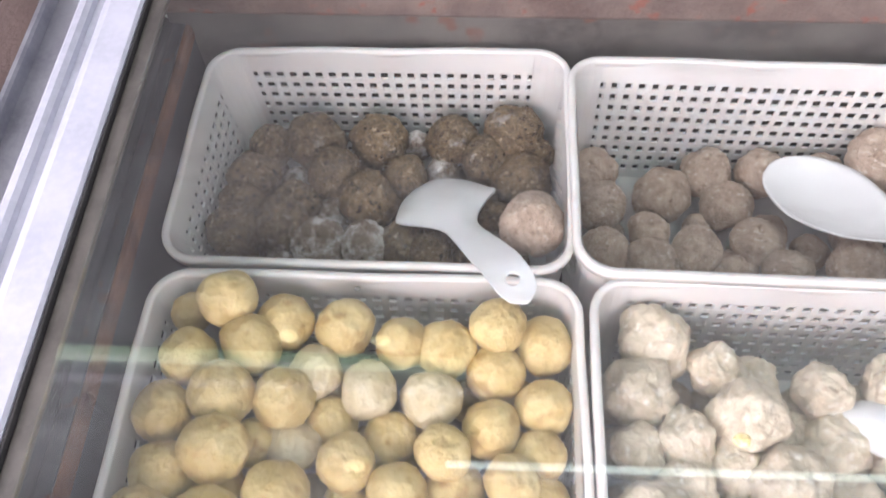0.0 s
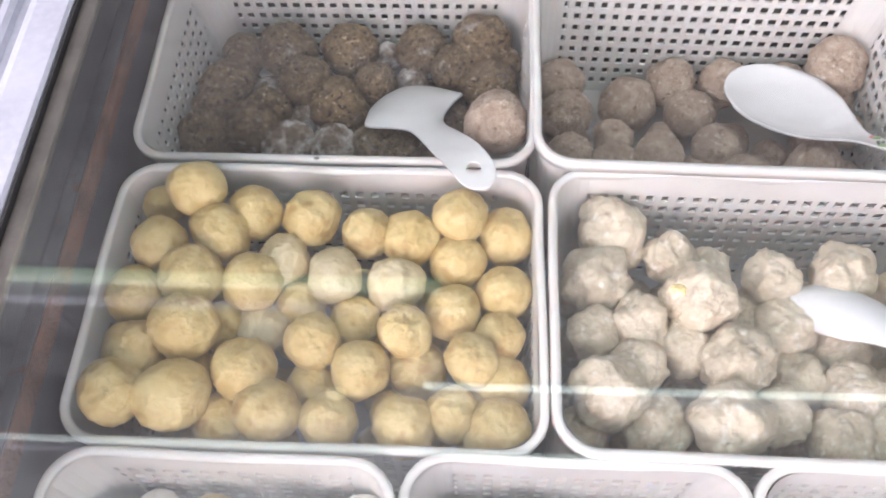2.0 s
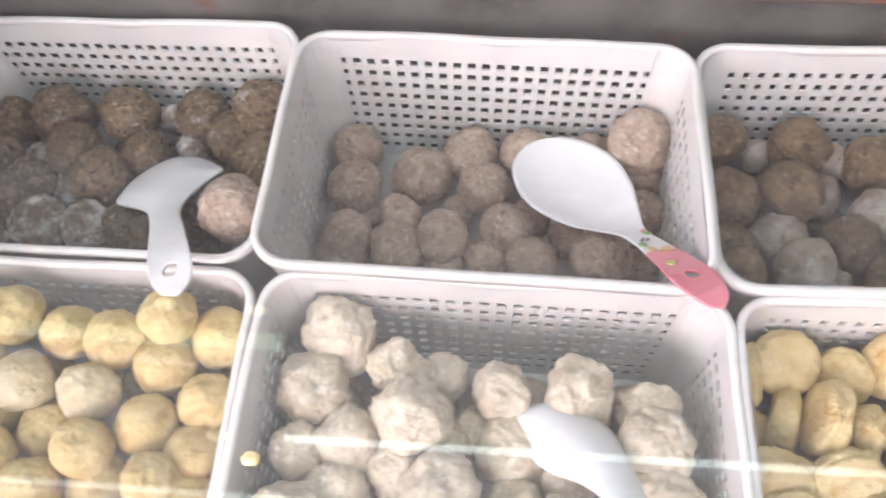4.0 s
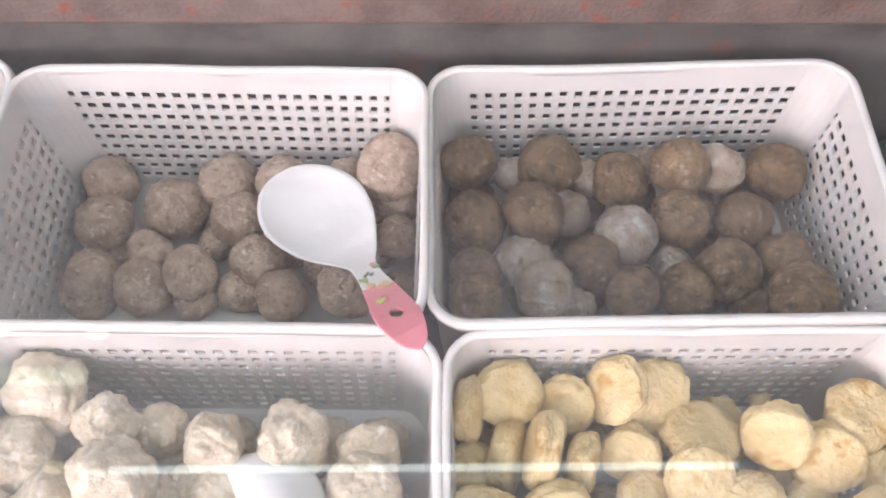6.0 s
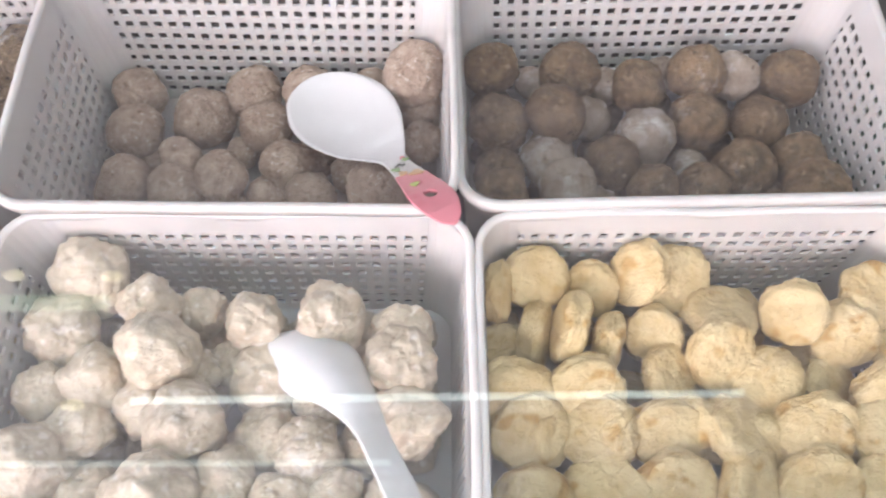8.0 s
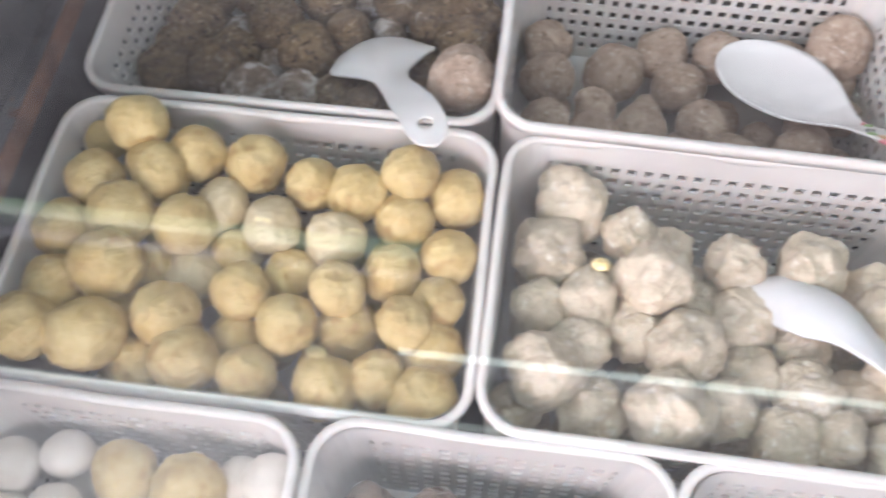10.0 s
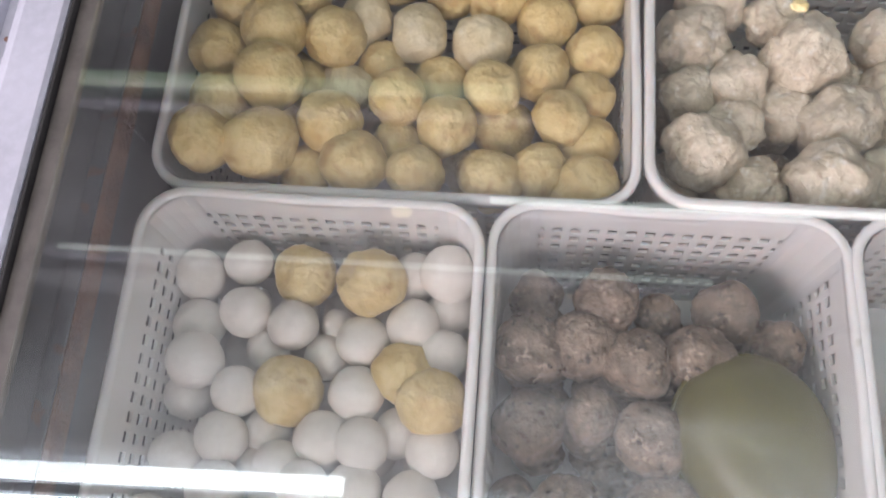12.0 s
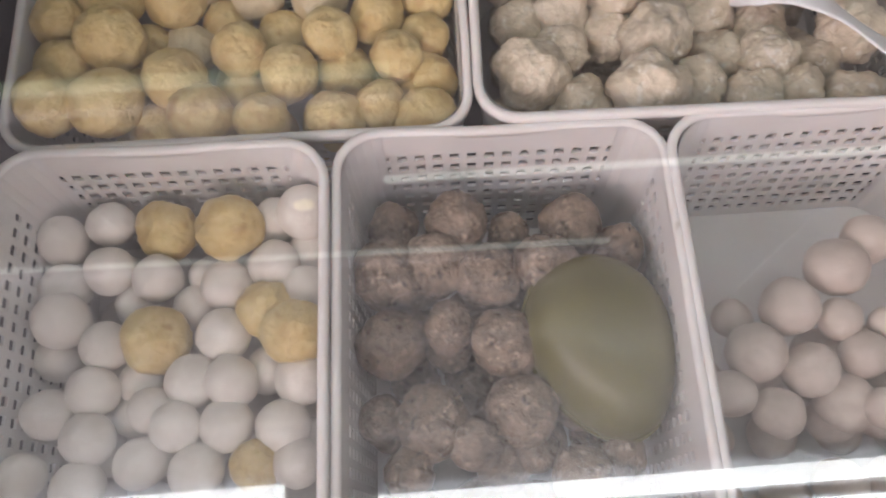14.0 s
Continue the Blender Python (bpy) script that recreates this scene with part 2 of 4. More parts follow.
def extrude_profile(points, y0, y1):
    """Closed (x, z) profile swept along y."""
    bm = bmesh.new()
    a = [bm.verts.new((x, y0, z)) for x, z in points]
    b = [bm.verts.new((x, y1, z)) for x, z in points]
    for i in range(len(points)):
        j = (i + 1) % len(points)
        bm.faces.new((a[i], a[j], b[j], b[i]))
    bm.faces.new(a[::-1])
    bm.faces.new(b)
    bmesh.ops.recalc_face_normals(bm, faces=bm.faces[:])
    return bm


def thing(name, label, category, group="", kind="", at=(0, 0, 0)):
    ob = new(name)
    ob.location = at
    return tagged(ob, label, category, group, kind)


def setting(name, bm, mat, label, category, smooth=False):
    return tagged(new(name, mesh_from(bm, name, mat, smooth)), label, category, kind="structure")


# ---- unseen stall shell round the freezer, added to shape light and reflections ----
setting("ground", box(-60, 60, -60, 60, -0.2, 0.0, 0), CONCRETE, "grey concrete ground in front of the stall", "ground")
setting("wall_north", box(-1.8, 2.8, 1.6, 1.75, 0, 2.62, 0), PLASTER, "unseen grey plaster wall added behind the freezer to dim reflections", "wall")
setting("wall_east", box(2.65, 2.8, -1.6, 1.6, 0, 2.62, 0), PLASTER, "unseen grey plaster side wall added beside the freezer", "wall")
setting("ceiling", box(-1.8, 2.8, -1.6, 1.75, 2.62, 2.75, 0), CEILING, "unseen whitish board ceiling added as fill over the stall", "ceiling")


def tube_lamp(x0, x1, y, z, r, mat, tilt, label):
    lamp = thing("tube_lamp", label, "lamp", "tube lamps over the freezer", at=((x0 + x1) / 2, y, z))
    lamp.rotation_euler = (0, 0, tilt)
    half = (x1 - x0) / 2
    part("housing", box(-half - 0.02, half + 0.02, -r * 2.4, r * 2.4, r * 1.3, r * 1.3 + 0.03, 0.003), FRAME_WHITE, lamp, "white sheet-metal housing")
    bm = bmesh.new()
    bmesh.ops.create_cone(bm, cap_ends=True, segments=20, radius1=r, radius2=r, depth=2 * half, matrix=Matrix.Rotation(math.pi / 2, 4, "Y"))
    part("tube", bm, mat, lamp, "lit white tube")
    for sx in (-1, 1):
        part("socket", box(sx * half - 0.012, sx * half + 0.012, -r * 1.4, r * 1.4, -r * 1.2, r * 1.5, 0.002), FRAME_WHITE, lamp)
    for sx in (-0.7, 0.7):
        part("hanger", box(sx * half - 0.003, sx * half + 0.003, -0.003, 0.003, r * 1.3 + 0.03, 2.62 - z, 0), ALU, lamp)
    return lamp


# added glow, no known lamp: makes the faint green line reflected in the lid
tube_lamp(-0.74, -0.07, 0.342, 1.38, 0.010, GREEN_GLOW, 0.0, "greenish dim glowing tube added for a green line on the glass")
tube_lamp(-0.84, 0.25, 0.213, 1.71, 0.005, TUBE_FAINT, 0.0, "faint thin tube lamp hanging over the freezer")
tube_lamp(-0.12, 0.74, 0.270, 1.55, 0.005, TUBE_DIM, 0.008, "thin lit tube lamp hanging over the freezer")
for x0, x1 in ((-1.62, -0.42), (-0.23, 0.97), (1.16, 2.36)):
    for y in (-0.128, -0.206):
        tube_lamp(x0, x1, y, 2.42, 0.022, TUBE, 0.03, "lit fluorescent tube lamp under the ceiling")

def bulb_lamp(x, y, z):
    lamp = thing("bulb_lamp", "small warm yellow bulb hanging over the freezer", "lamp", "warm bulbs over the freezer", at=(x, y, z))
    bm = bmesh.new()
    bmesh.ops.create_uvsphere(bm, u_segments=20, v_segments=14, radius=0.010)
    for v in bm.verts:
        v.co.x *= 1.8
        if v.co.z > 0:
            v.co.z *= 1.3
    part("bulb", bm, BULB, lamp, "glowing warm yellow glass bulb")
    bm = bmesh.new()
    bmesh.ops.create_cone(bm, cap_ends=True, segments=16, radius1=0.011, radius2=0.009, depth=0.03, matrix=Matrix.Translation((0, 0, 0.026)))
    part("socket", bm, GASKET, lamp, "black lamp socket")
    part("cord", box(-0.002, 0.002, -0.002, 0.002, 0.041, 2.62 - z, 0), GASKET, lamp)


for x, y in ((-0.398, 0.523), (-0.235, 0.520), (-0.258, 0.302)):
    bulb_lamp(x, y, 1.706)

# ---- the freezer ----
def slanted(bm):
    """The left end of the freezer stands a hair out of square with the rows."""
    for v in bm.verts:
        v.co.x -= 0.0115 + 0.012 * (v.co.y - 0.06)
    return bm


X0, X1, Y0, Y1 = -0.336, 0.90, -0.36, 0.482
freezer = thing("chest_freezer", "white chest freezer, grey metal inside, under a smeared glass lid", "freezer")
part("front_panel", box(-0.42, 0.99, -0.45, Y0 - 0.004, 0.06, 0.815, 0.01), CABINET, freezer)
part("rear_panel", box(-0.42, 0.99, Y1 + 0.006, 0.57, 0.06, 0.752, 0.01), CABINET, freezer)
part("end_panel", slanted(box(-0.42, -0.352, Y0 - 0.002, Y1 + 0.004, 0.06, 0.812, 0.004)), CABINET, freezer)
part("end_panel", box(X1 + 0.006, 0.99, Y0 - 0.002, Y1 + 0.004, 0.06, 0.815, 0.004), CABINET, freezer)
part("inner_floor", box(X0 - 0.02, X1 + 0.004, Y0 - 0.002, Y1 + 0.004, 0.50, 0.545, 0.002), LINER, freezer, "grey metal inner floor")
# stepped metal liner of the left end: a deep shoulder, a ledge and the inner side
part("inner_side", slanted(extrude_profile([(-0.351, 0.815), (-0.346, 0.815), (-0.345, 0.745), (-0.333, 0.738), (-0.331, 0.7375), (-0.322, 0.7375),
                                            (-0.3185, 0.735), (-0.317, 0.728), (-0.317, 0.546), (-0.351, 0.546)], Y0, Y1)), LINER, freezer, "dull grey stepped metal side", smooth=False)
part("ledge_strip", slanted(box(-0.3305, -0.3200, Y0 + 0.005, Y1 - 0.006, 0.7370, 0.7392, 0.0006)), LEDGE, freezer, "dull bluish strip on the ledge")
rust = extrude_profile([(-0.3198, 0.7378), (-0.3185, 0.7388), (-0.3160, 0.7372), (-0.3148, 0.7330), (-0.3150, 0.7235), (-0.3172, 0.7230), (-0.3174, 0.7300), (-0.3185, 0.7350)], Y0 + 0.01, Y1 - 0.006)
part("rust_seam", slanted(rust), RUST, freezer, "brown rusty seam along the side", smooth=False)
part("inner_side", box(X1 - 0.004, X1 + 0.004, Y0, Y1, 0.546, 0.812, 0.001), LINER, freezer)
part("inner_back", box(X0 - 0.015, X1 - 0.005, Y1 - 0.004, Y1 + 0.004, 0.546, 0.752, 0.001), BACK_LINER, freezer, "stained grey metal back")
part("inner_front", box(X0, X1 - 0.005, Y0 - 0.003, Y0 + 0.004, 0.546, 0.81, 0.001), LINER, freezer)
part("rear_rail", box(-0.42, 0.99, Y1 - 0.010, 0.56, 0.754, 0.812, 0.004), RED_RAIL, freezer, "flaking red-brown rear rail")
# the lid's white frame and its aluminium track
FY0, FY1 = -0.44, 0.56
part("track", slanted(extrude_profile([(-0.380, 0.813), (-0.343, 0.813), (-0.343, 0.832), (-0.348, 0.832), (-0.349, 0.828), (-0.374, 0.828), (-0.3745, 0.838), (-0.376, 0.840), (-0.379, 0.840), (-0.380, 0.838)], FY0, FY1)), ALU, freezer, "brushed aluminium lid track", smooth=False)
lid = part("lid_frame", slanted(extrude_profile([(-0.347, 0.828), (-0.347, 0.841), (-0.346, 0.8445), (-0.344, 0.846), (-0.340, 0.846), (-0.337, 0.8435), (-0.336, 0.839), (-0.330, 0.8385), (-0.329, 0.842),
                                         (-0.327, 0.844), (-0.322, 0.846), (-0.301, 0.846), (-0.299, 0.844), (-0.299, 0.828)], FY0 + 0.003, FY1 - 0.003)), FRAME_WHITE, freezer, "white painted lid frame", smooth=False)
part("gasket", slanted(box(-0.2985, -0.2965, FY0 + 0.01, FY1 - 0.02, 0.828, 0.8435, 0.0005)), GASKET, lid)
part("inner_trim", slanted(box(-0.2962, -0.285, FY0 + 0.01, FY1 - 0.02, 0.8355, 0.8395, 0.001)), TRIM, lid, "grey-brown inner trim")
pane = part("glass_pane", slanted(box(-0.2845, 0.94, -0.40, 0.53, GLASS_Z - 0.0025, GLASS_Z + 0.0005, 0)), GLASS, lid, "smeared clear glass", smooth=False)
pane.visible_shadow = False
side_table = thing("side_table", "worn dark brown table beside the freezer", "table")
part("tabletop", slanted(box(-1.2, -0.424, -0.5, 0.75, 0.79, 0.82, 0.003)), TABLE, side_table)
part("edge_strip", slanted(box(-0.423, -0.381, -0.5, 0.75, 0.80, 0.823, 0.002)), TABLE, side_table)
for x in (-1.15, -0.52):
    for y in (-0.45, 0.70):
        part("leg", box(x - 0.02, x + 0.02, y - 0.02, y + 0.02, 0, 0.7895, 0.002), TABLE, side_table)

bm = bmesh.new()
bmesh.ops.create_icosphere(bm, subdivisions=3, radius=1)
for v in bm.verts:
    v.co *= 1 + 0.25 * noise.noise(v.co * 1.7)
    v.co = Vector((v.co.x * 0.0046, v.co.y * 0.0034, max(v.co.z, -0.3) * 0.002 + 0.0006))
crumb = tagged(new("yellow_crumb", mesh_from(bm, "yellow_crumb", CRUMB)), "small yellow crumb stuck on the glass lid", "crumb")
crumb.location = (0.065, 0.082, GLASS_Z + 0.0005)
bm = bmesh.new()
bmesh.ops.create_icosphere(bm, subdivisions=2, radius=1)
for v in bm.verts:
    v.co *= 1 + 0.5 * noise.noise(v.co * 2.1)
    v.co = Vector((v.co.x * 0.0036, v.co.y * 0.0022, max(v.co.z, -0.3) * 0.001 + 0.0003))
speck = tagged(new("dark_speck", mesh_from(bm, "dark_speck", RUST)), "dark speck of dirt on the white lid frame", "dirt")
speck.location = (-0.3415, 0.051, 0.8385)
bm = box(-0.036, 0.030, -0.012, 0.012, 0, 0.014, 0.004)
for v in bm.verts:
    v.co += Vector((0, 0, 0.006 * noise.noise(v.co * 60)))
fleck = tagged(new("fleck", speck.data.copy()), "small grey fleck of dirt on the glass lid", "dirt")
fleck.data.materials[0] = INK
fleck.scale = (0.5, 0.5, 0.5)
fleck.location = (-0.137, 0.161, GLASS_Z + 0.0005)
tape = tagged(new("blue_tape", mesh_from(bm, "blue_tape", BLUE)), "dark blue tape wad on the rear corner of the freezer", "tape")
tape.location = (-0.345, 0.490, 0.8115)


bm = bmesh.new()
bmesh.ops.create_icosphere(bm, subdivisions=4, radius=1)
for v in bm.verts:
    d = v.co.normalized()
    h = 0.35 * noise.noise(d * 1.6) + 0.22 * abs(noise.noise(d * 4.0)) + 0.06 * noise.noise(d * 10)
    v.co = Vector((d.x * (1 + h) * 0.055, d.y * (1 + h) * 0.075, max(d.z * (1 + h), -0.7) * 0.055 + 0.0385))
bag = tagged(new("green_bag", mesh_from(bm, "green_bag", GREEN_BAG)), "crumpled dark green plastic bag on the freezer floor", "bag")
bag.location = (0.745, 0.385, 0.5455)


# ---- baskets ----
def ring(lx, ly, r, cols_x, cols_y, pitch):
    """Points round a rounded rectangle; marks the columns that hold holes."""
    pts, hole = [], []

    def straight(ax, ay, dx, dy, length, n):
        span = n * pitch
        start = (length - span) / 2
        cuts = [0.0]
        flags = [False]
        for i in range(n):
            a = start + i * pitch + pitch * 0.22
            cuts += [a, a + pitch * 0.56]
            flags += [True, False]
        for c, f in zip(cuts, flags):
            pts.append((ax + dx * c, ay + dy * c))
            hole.append(f)

    def corner(cx, cy, a0):
        for i in range(6):
            a = a0 + (math.pi / 2) * i / 6
            pts.append((cx + r * math.cos(a), cy + r * math.sin(a)))
            hole.append(False)

    hx, hy = lx / 2, ly / 2
    straight(-hx + r, -hy, 1, 0, lx - 2 * r, cols_x)
    corner(hx - r, -hy + r, -math.pi / 2)
    straight(hx, -hy + r, 0, 1, ly - 2 * r, cols_y)
    corner(hx - r, hy - r, 0)
    straight(hx - r, hy, -1, 0, lx - 2 * r, cols_x)
    corner(-hx + r, hy - r, math.pi / 2)
    straight(-hx, hy - r, 0, -1, ly - 2 * r, cols_y)
    corner(-hx + r, -hy + r, math.pi)
    return pts, hole


DEPTH = 0.158


def basket_meshes(lx, ly):
    long_x = lx > ly
    cols_x, cols_y = (22, 14) if long_x else (14, 22)
    pitch = 0.0124
    pts, hole = ring(lx - 0.008, ly - 0.008, 0.026, cols_x, cols_y, pitch)
    # heights below the rim: a plain band, nine rows of holes, a plain foot
    levels, open_row = [0.0], []
    z = 0.025
    for i in range(9):
        levels += [z, z + 0.0074]
        open_row += [False, True]
        z += 0.0138
    levels += [DEPTH]
    open_row += [False]
    n, rows = len(pts), len(levels)
    bm = bmesh.new()
    grid = {}
    for side, off in ((0, 0.0), (1, 0.0022)):
        for j, d in enumerate(levels):
            k = 1 - 0.045 * (d / DEPTH) ** 1.0
            for i, (x, y) in enumerate(pts):
                sx = (lx - 0.008 - 2 * off) / (lx - 0.008)
                sy = (ly - 0.008 - 2 * off) / (ly - 0.008)
                grid[side, j, i] = bm.verts.new((x * k * sx, y * k * sy, -d))
    solid = lambda j, i: 0 <= j < rows - 1 and not (open_row[j] and hole[i % n])
    for j in range(rows - 1):
        for i in range(n):
            if not solid(j, i):
                continue
            i2 = (i + 1) % n
            bm.faces.new((grid[0, j + 1, i], grid[0, j + 1, i2], grid[0, j, i2], grid[0, j, i]))
            bm.faces.new((grid[1, j, i], grid[1, j, i2], grid[1, j + 1, i2], grid[1, j + 1, i]))
            if j > 0 and not solid(j - 1, i):
                bm.faces.new((grid[0, j, i], grid[0, j, i2], grid[1, j, i2], grid[1, j, i]))
            if j < rows - 2 and not solid(j + 1, i):
                bm.faces.new((grid[1, j + 1, i], grid[1, j + 1, i2], grid[0, j + 1, i2], grid[0, j + 1, i]))
            if not solid(j, i - 1):
                bm.faces.new((grid[0, j, i], grid[1, j, i], grid[1, j + 1, i], grid[0, j + 1, i]))
            if not solid(j, i + 1):
                bm.faces.new((grid[1, j, i2], grid[0, j, i2], grid[0, j + 1, i2], grid[1, j + 1, i2]))
    wall = mesh_from(bm, "basket_wall", PLASTIC, False)
    # rolled rim: a rounded section swept round the outline
    bm = bmesh.new()
    rim_pts, _ = ring(lx - 0.006, ly - 0.006, 0.027, 8, 6, 0.02)
    section = [(0.0030, -0.0075), (0.0036, -0.002), (0.0032, 0.0010), (0.0018, 0.0022), (-0.0012, 0.0022), (-0.0028, 0.0010), (-0.0032, -0.0010), (-0.0030, -0.0045)]
    rings = []
    m = len(rim_pts)
    for i in range(m):
        p, a, b = Vector(rim_pts[i]), Vector(rim_pts[i - 1]), Vector(rim_pts[(i + 1) % m])
        t = (b - a).normalized()
        nrm = Vector((t.y, -t.x))
        wob = 0.0013 * noise.noise(Vector((p.x * 11, p.y * 11, lx * 90)))
        rings.append([bm.verts.new((p.x + nrm.x * (o + wob), p.y + nrm.y * (o + wob), h + wob)) for o, h in section])
    for i in range(m):
        a, b = rings[i], rings[(i + 1) % m]
        for k in range(len(section)):
            k2 = (k + 1) % len(section)
            bm.faces.new((a[k], a[k2], b[k2], b[k]))
    bmesh.ops.recalc_face_normals(bm, faces=bm.faces[:])
    rim = mesh_from(bm, "basket_rim", PLASTIC, True)
    k = 0.955
    bm = bmesh.new()
    base_pts = [(x * k * 0.99, y * k * 0.99) for x, y in ring(lx - 0.008, ly - 0.008, 0.026, 1, 1, 0.02)[0]]
    top = [bm.verts.new((x, y, -DEPTH + 0.003)) for x, y in base_pts]
    low = [bm.verts.new((x, y, -DEPTH - 0.0005)) for x, y in base_pts]
    bm.faces.new(top)
    bm.faces.new(low[::-1])
    for i in range(len(top)):
        j = (i + 1) % len(top)
        bm.faces.new((top[i], low[i], low[j], top[j]))
    base = mesh_from(bm, "basket_base", PLASTIC, False)
    return wall, rim, base


BASKET_LONG, BASKET_SHORT = 0.3170, 0.2143


def basket(cx, cy, z, wide, turn, lean_y, lean_x, label, spread=0.0):
    """One of the alike baskets by the centre of its rim, its turn and how far its rim rises along y and x; it stands on the inner floor."""
    lx, ly = (BASKET_LONG, BASKET_SHORT) if wide else (BASKET_SHORT, BASKET_LONG)
    lx, ly = lx + 0.006 + spread, ly + 0.006
    ob = thing("basket", label, "basket", "perforated baskets in the freezer", at=(cx, cy, z))
    ob.rotation_euler = (radians(lean_y), -radians(lean_x), radians(turn))
    for name, me in zip(("wall", "rim", "base"), basket_meshes(lx, ly)):
        new(name, me).parent = ob
    for sx in (-1, 1):
        for sy in (-1, 1):
            fx, fy = sx * lx * 0.40, sy * ly * 0.38
            rise = z + fy * math.tan(radians(lean_y)) + fx * math.tan(radians(lean_x))
            part("foot", box(fx - 0.008, fx + 0.008, fy - 0.008, fy + 0.008, 0.5448 - rise, -DEPTH - 0.0006, 0.002), PLASTIC, ob)
    return {"ob": ob, "x": (cx - lx / 2 + 0.003, cx + lx / 2 - 0.003), "y": (cy - ly / 2 + 0.003, cy + ly / 2 - 0.003), "floor": z - DEPTH + 0.003}


WB = "white perforated plastic basket "
basket_a = basket(-0.1573, 0.3579, 0.7172, True, -0.87, 2.33, 1.54, WB + "of dark speckled meatballs")
basket_b = basket(0.1626, 0.3467, 0.7274, True, -0.35, -1.12, -0.90, WB + "of beige meatballs")
basket_c = basket(0.4873, 0.3525, 0.7245, True, 0.39, -1.01, 1.60, WB + "of brown frosted meatballs", 0.008)
basket_y = basket(-0.1533, 0.1317, 0.7148, True, 0.20, 0.35, -0.38, WB + "heaped with yellow fish balls")
basket_d = basket(0.1726, 0.1321, 0.7203, True, -0.36, -0.47, -0.38, WB + "of pale lumpy dumplings")
basket_e = basket(0.4957, 0.1335, 0.7182, True, 0.28, -0.15, 0.33, WB + "of fried round fish cakes")
basket_f = basket(-0.1964, -0.1450, 0.7262, False, 0.10, 0.38, -1.00, WB + "of white fish balls")
basket_g = basket(0.0254, -0.1381, 0.7185, False, 0.07, -0.39, -0.55, WB + "of grey-brown meatballs with a scoop")
basket_h = basket(0.2449, -0.1355, 0.7177, False, 0.65, -0.06, 0.22, WB + "half full of pale fish balls")


# ---- frozen food ----
def ball_mesh(name, mat, seed, detail, lumps, dents, squash=(1, 1, 1)):
    bm = bmesh.new()
    bmesh.ops.create_icosphere(bm, subdivisions=detail, radius=1)
    o = Vector((seed * 7.3, seed * 3.1, seed * 5.7))
    for v in bm.verts:
        d = v.co.normalized()
        h = lumps * noise.noise(d * 1.6 + o) + lumps * 0.5 * noise.noise(d * 3.4 + o)
        h += dents * noise.noise(d * 8.0 + o) + dents * 0.5 * noise.noise(d * 17.0 + o)
        # flat spots where the pieces froze together
        for k in range(9):
            f = Vector((math.sin(seed * 1.7 + k * 2.1), math.cos(seed * 2.3 + k * 1.3), math.sin(seed + k * 4.0))).normalized()
            h -= max(0.0, d.dot(f) - 0.80) * lumps * 3.2
        v.co = Vector(d[i] * (1 + h) * squash[i] for i in range(3))
    return mesh_from(bm, name, mat)


def dumpling_mesh(name, mat, seed):
    bm = bmesh.new()
    bmesh.ops.create_icosphere(bm, subdivisions=5, radius=1)
    o = Vector((seed * 4.1, seed * 9.3, seed * 2.7))
    for v in bm.verts:
        d = v.co.normalized()
        h = 0.22 * noise.noise(d * 1.4 + o) + 0.15 * abs(noise.noise(d * 2.4 + o)) + 0.036 * noise.noise(d * 5.5 + o) + 0.020 * noise.noise(d * 14 + o)
        v.co = d * (0.98 + h)
    return mesh_from(bm, name, mat)


def cake_mesh(name, mat, seed):
    """Flat round cake with puffed faces and a wrinkled edge."""
    bm = bmesh.new()
    bmesh.ops.create_icosphere(bm, subdivisions=5, radius=1)
    o = Vector((seed * 3.7, seed * 8.1, seed * 1.9))
    for v in bm.verts:
        d = v.co.normalized()
        r = math.hypot(d.x, d.y)
        k = (r ** 4 + abs(d.z) ** 4) ** -0.25
        p = d * k
        h = 0.13 * noise.noise(d * 1.8 + o) + 0.045 * noise.noise(d * 6 + o) + 0.028 * noise.noise(Vector((d.x * 9, d.y * 9, d.z * 26)) + o)
        v.co = Vector((p.x * (1 + h), p.y * (1 + h), p.z * 0.42 * (1 + h * 1.4)))
    return mesh_from(bm, name, mat)


SHAPES = {}
for kind, (detail, lumps, dents) in {
    "yellow_fish_ball": (5, 0.075, 0.024), "pale_yellow_fish_ball": (5, 0.08, 0.028), "dark_meatball": (5, 0.09, 0.055), "frosted_dark_meatball": (5, 0.10, 0.055),
    "beige_meatball": (5, 0.09, 0.05), "brown_meatball": (5, 0.09, 0.045), "frosted_brown_meatball": (5, 0.09, 0.04),
    "white_fish_ball": (4, 0.035, 0.006), "grey_meatball": (5, 0.10, 0.048), "pale_fish_ball": (4, 0.05, 0.006),
}.items():
    SHAPES[kind] = [ball_mesh(kind, FOOD[kind], s + len(kind), detail, lumps, dents) for s in range(6)]
SHAPES["dumpling"] = [dumpling_mesh("dumpling", FOOD["dumpling"], s) for s in range(8)]
SHAPES["fish_cake"] = [cake_mesh("fish_cake", FOOD["fish_cake"], s) for s in range(6)]
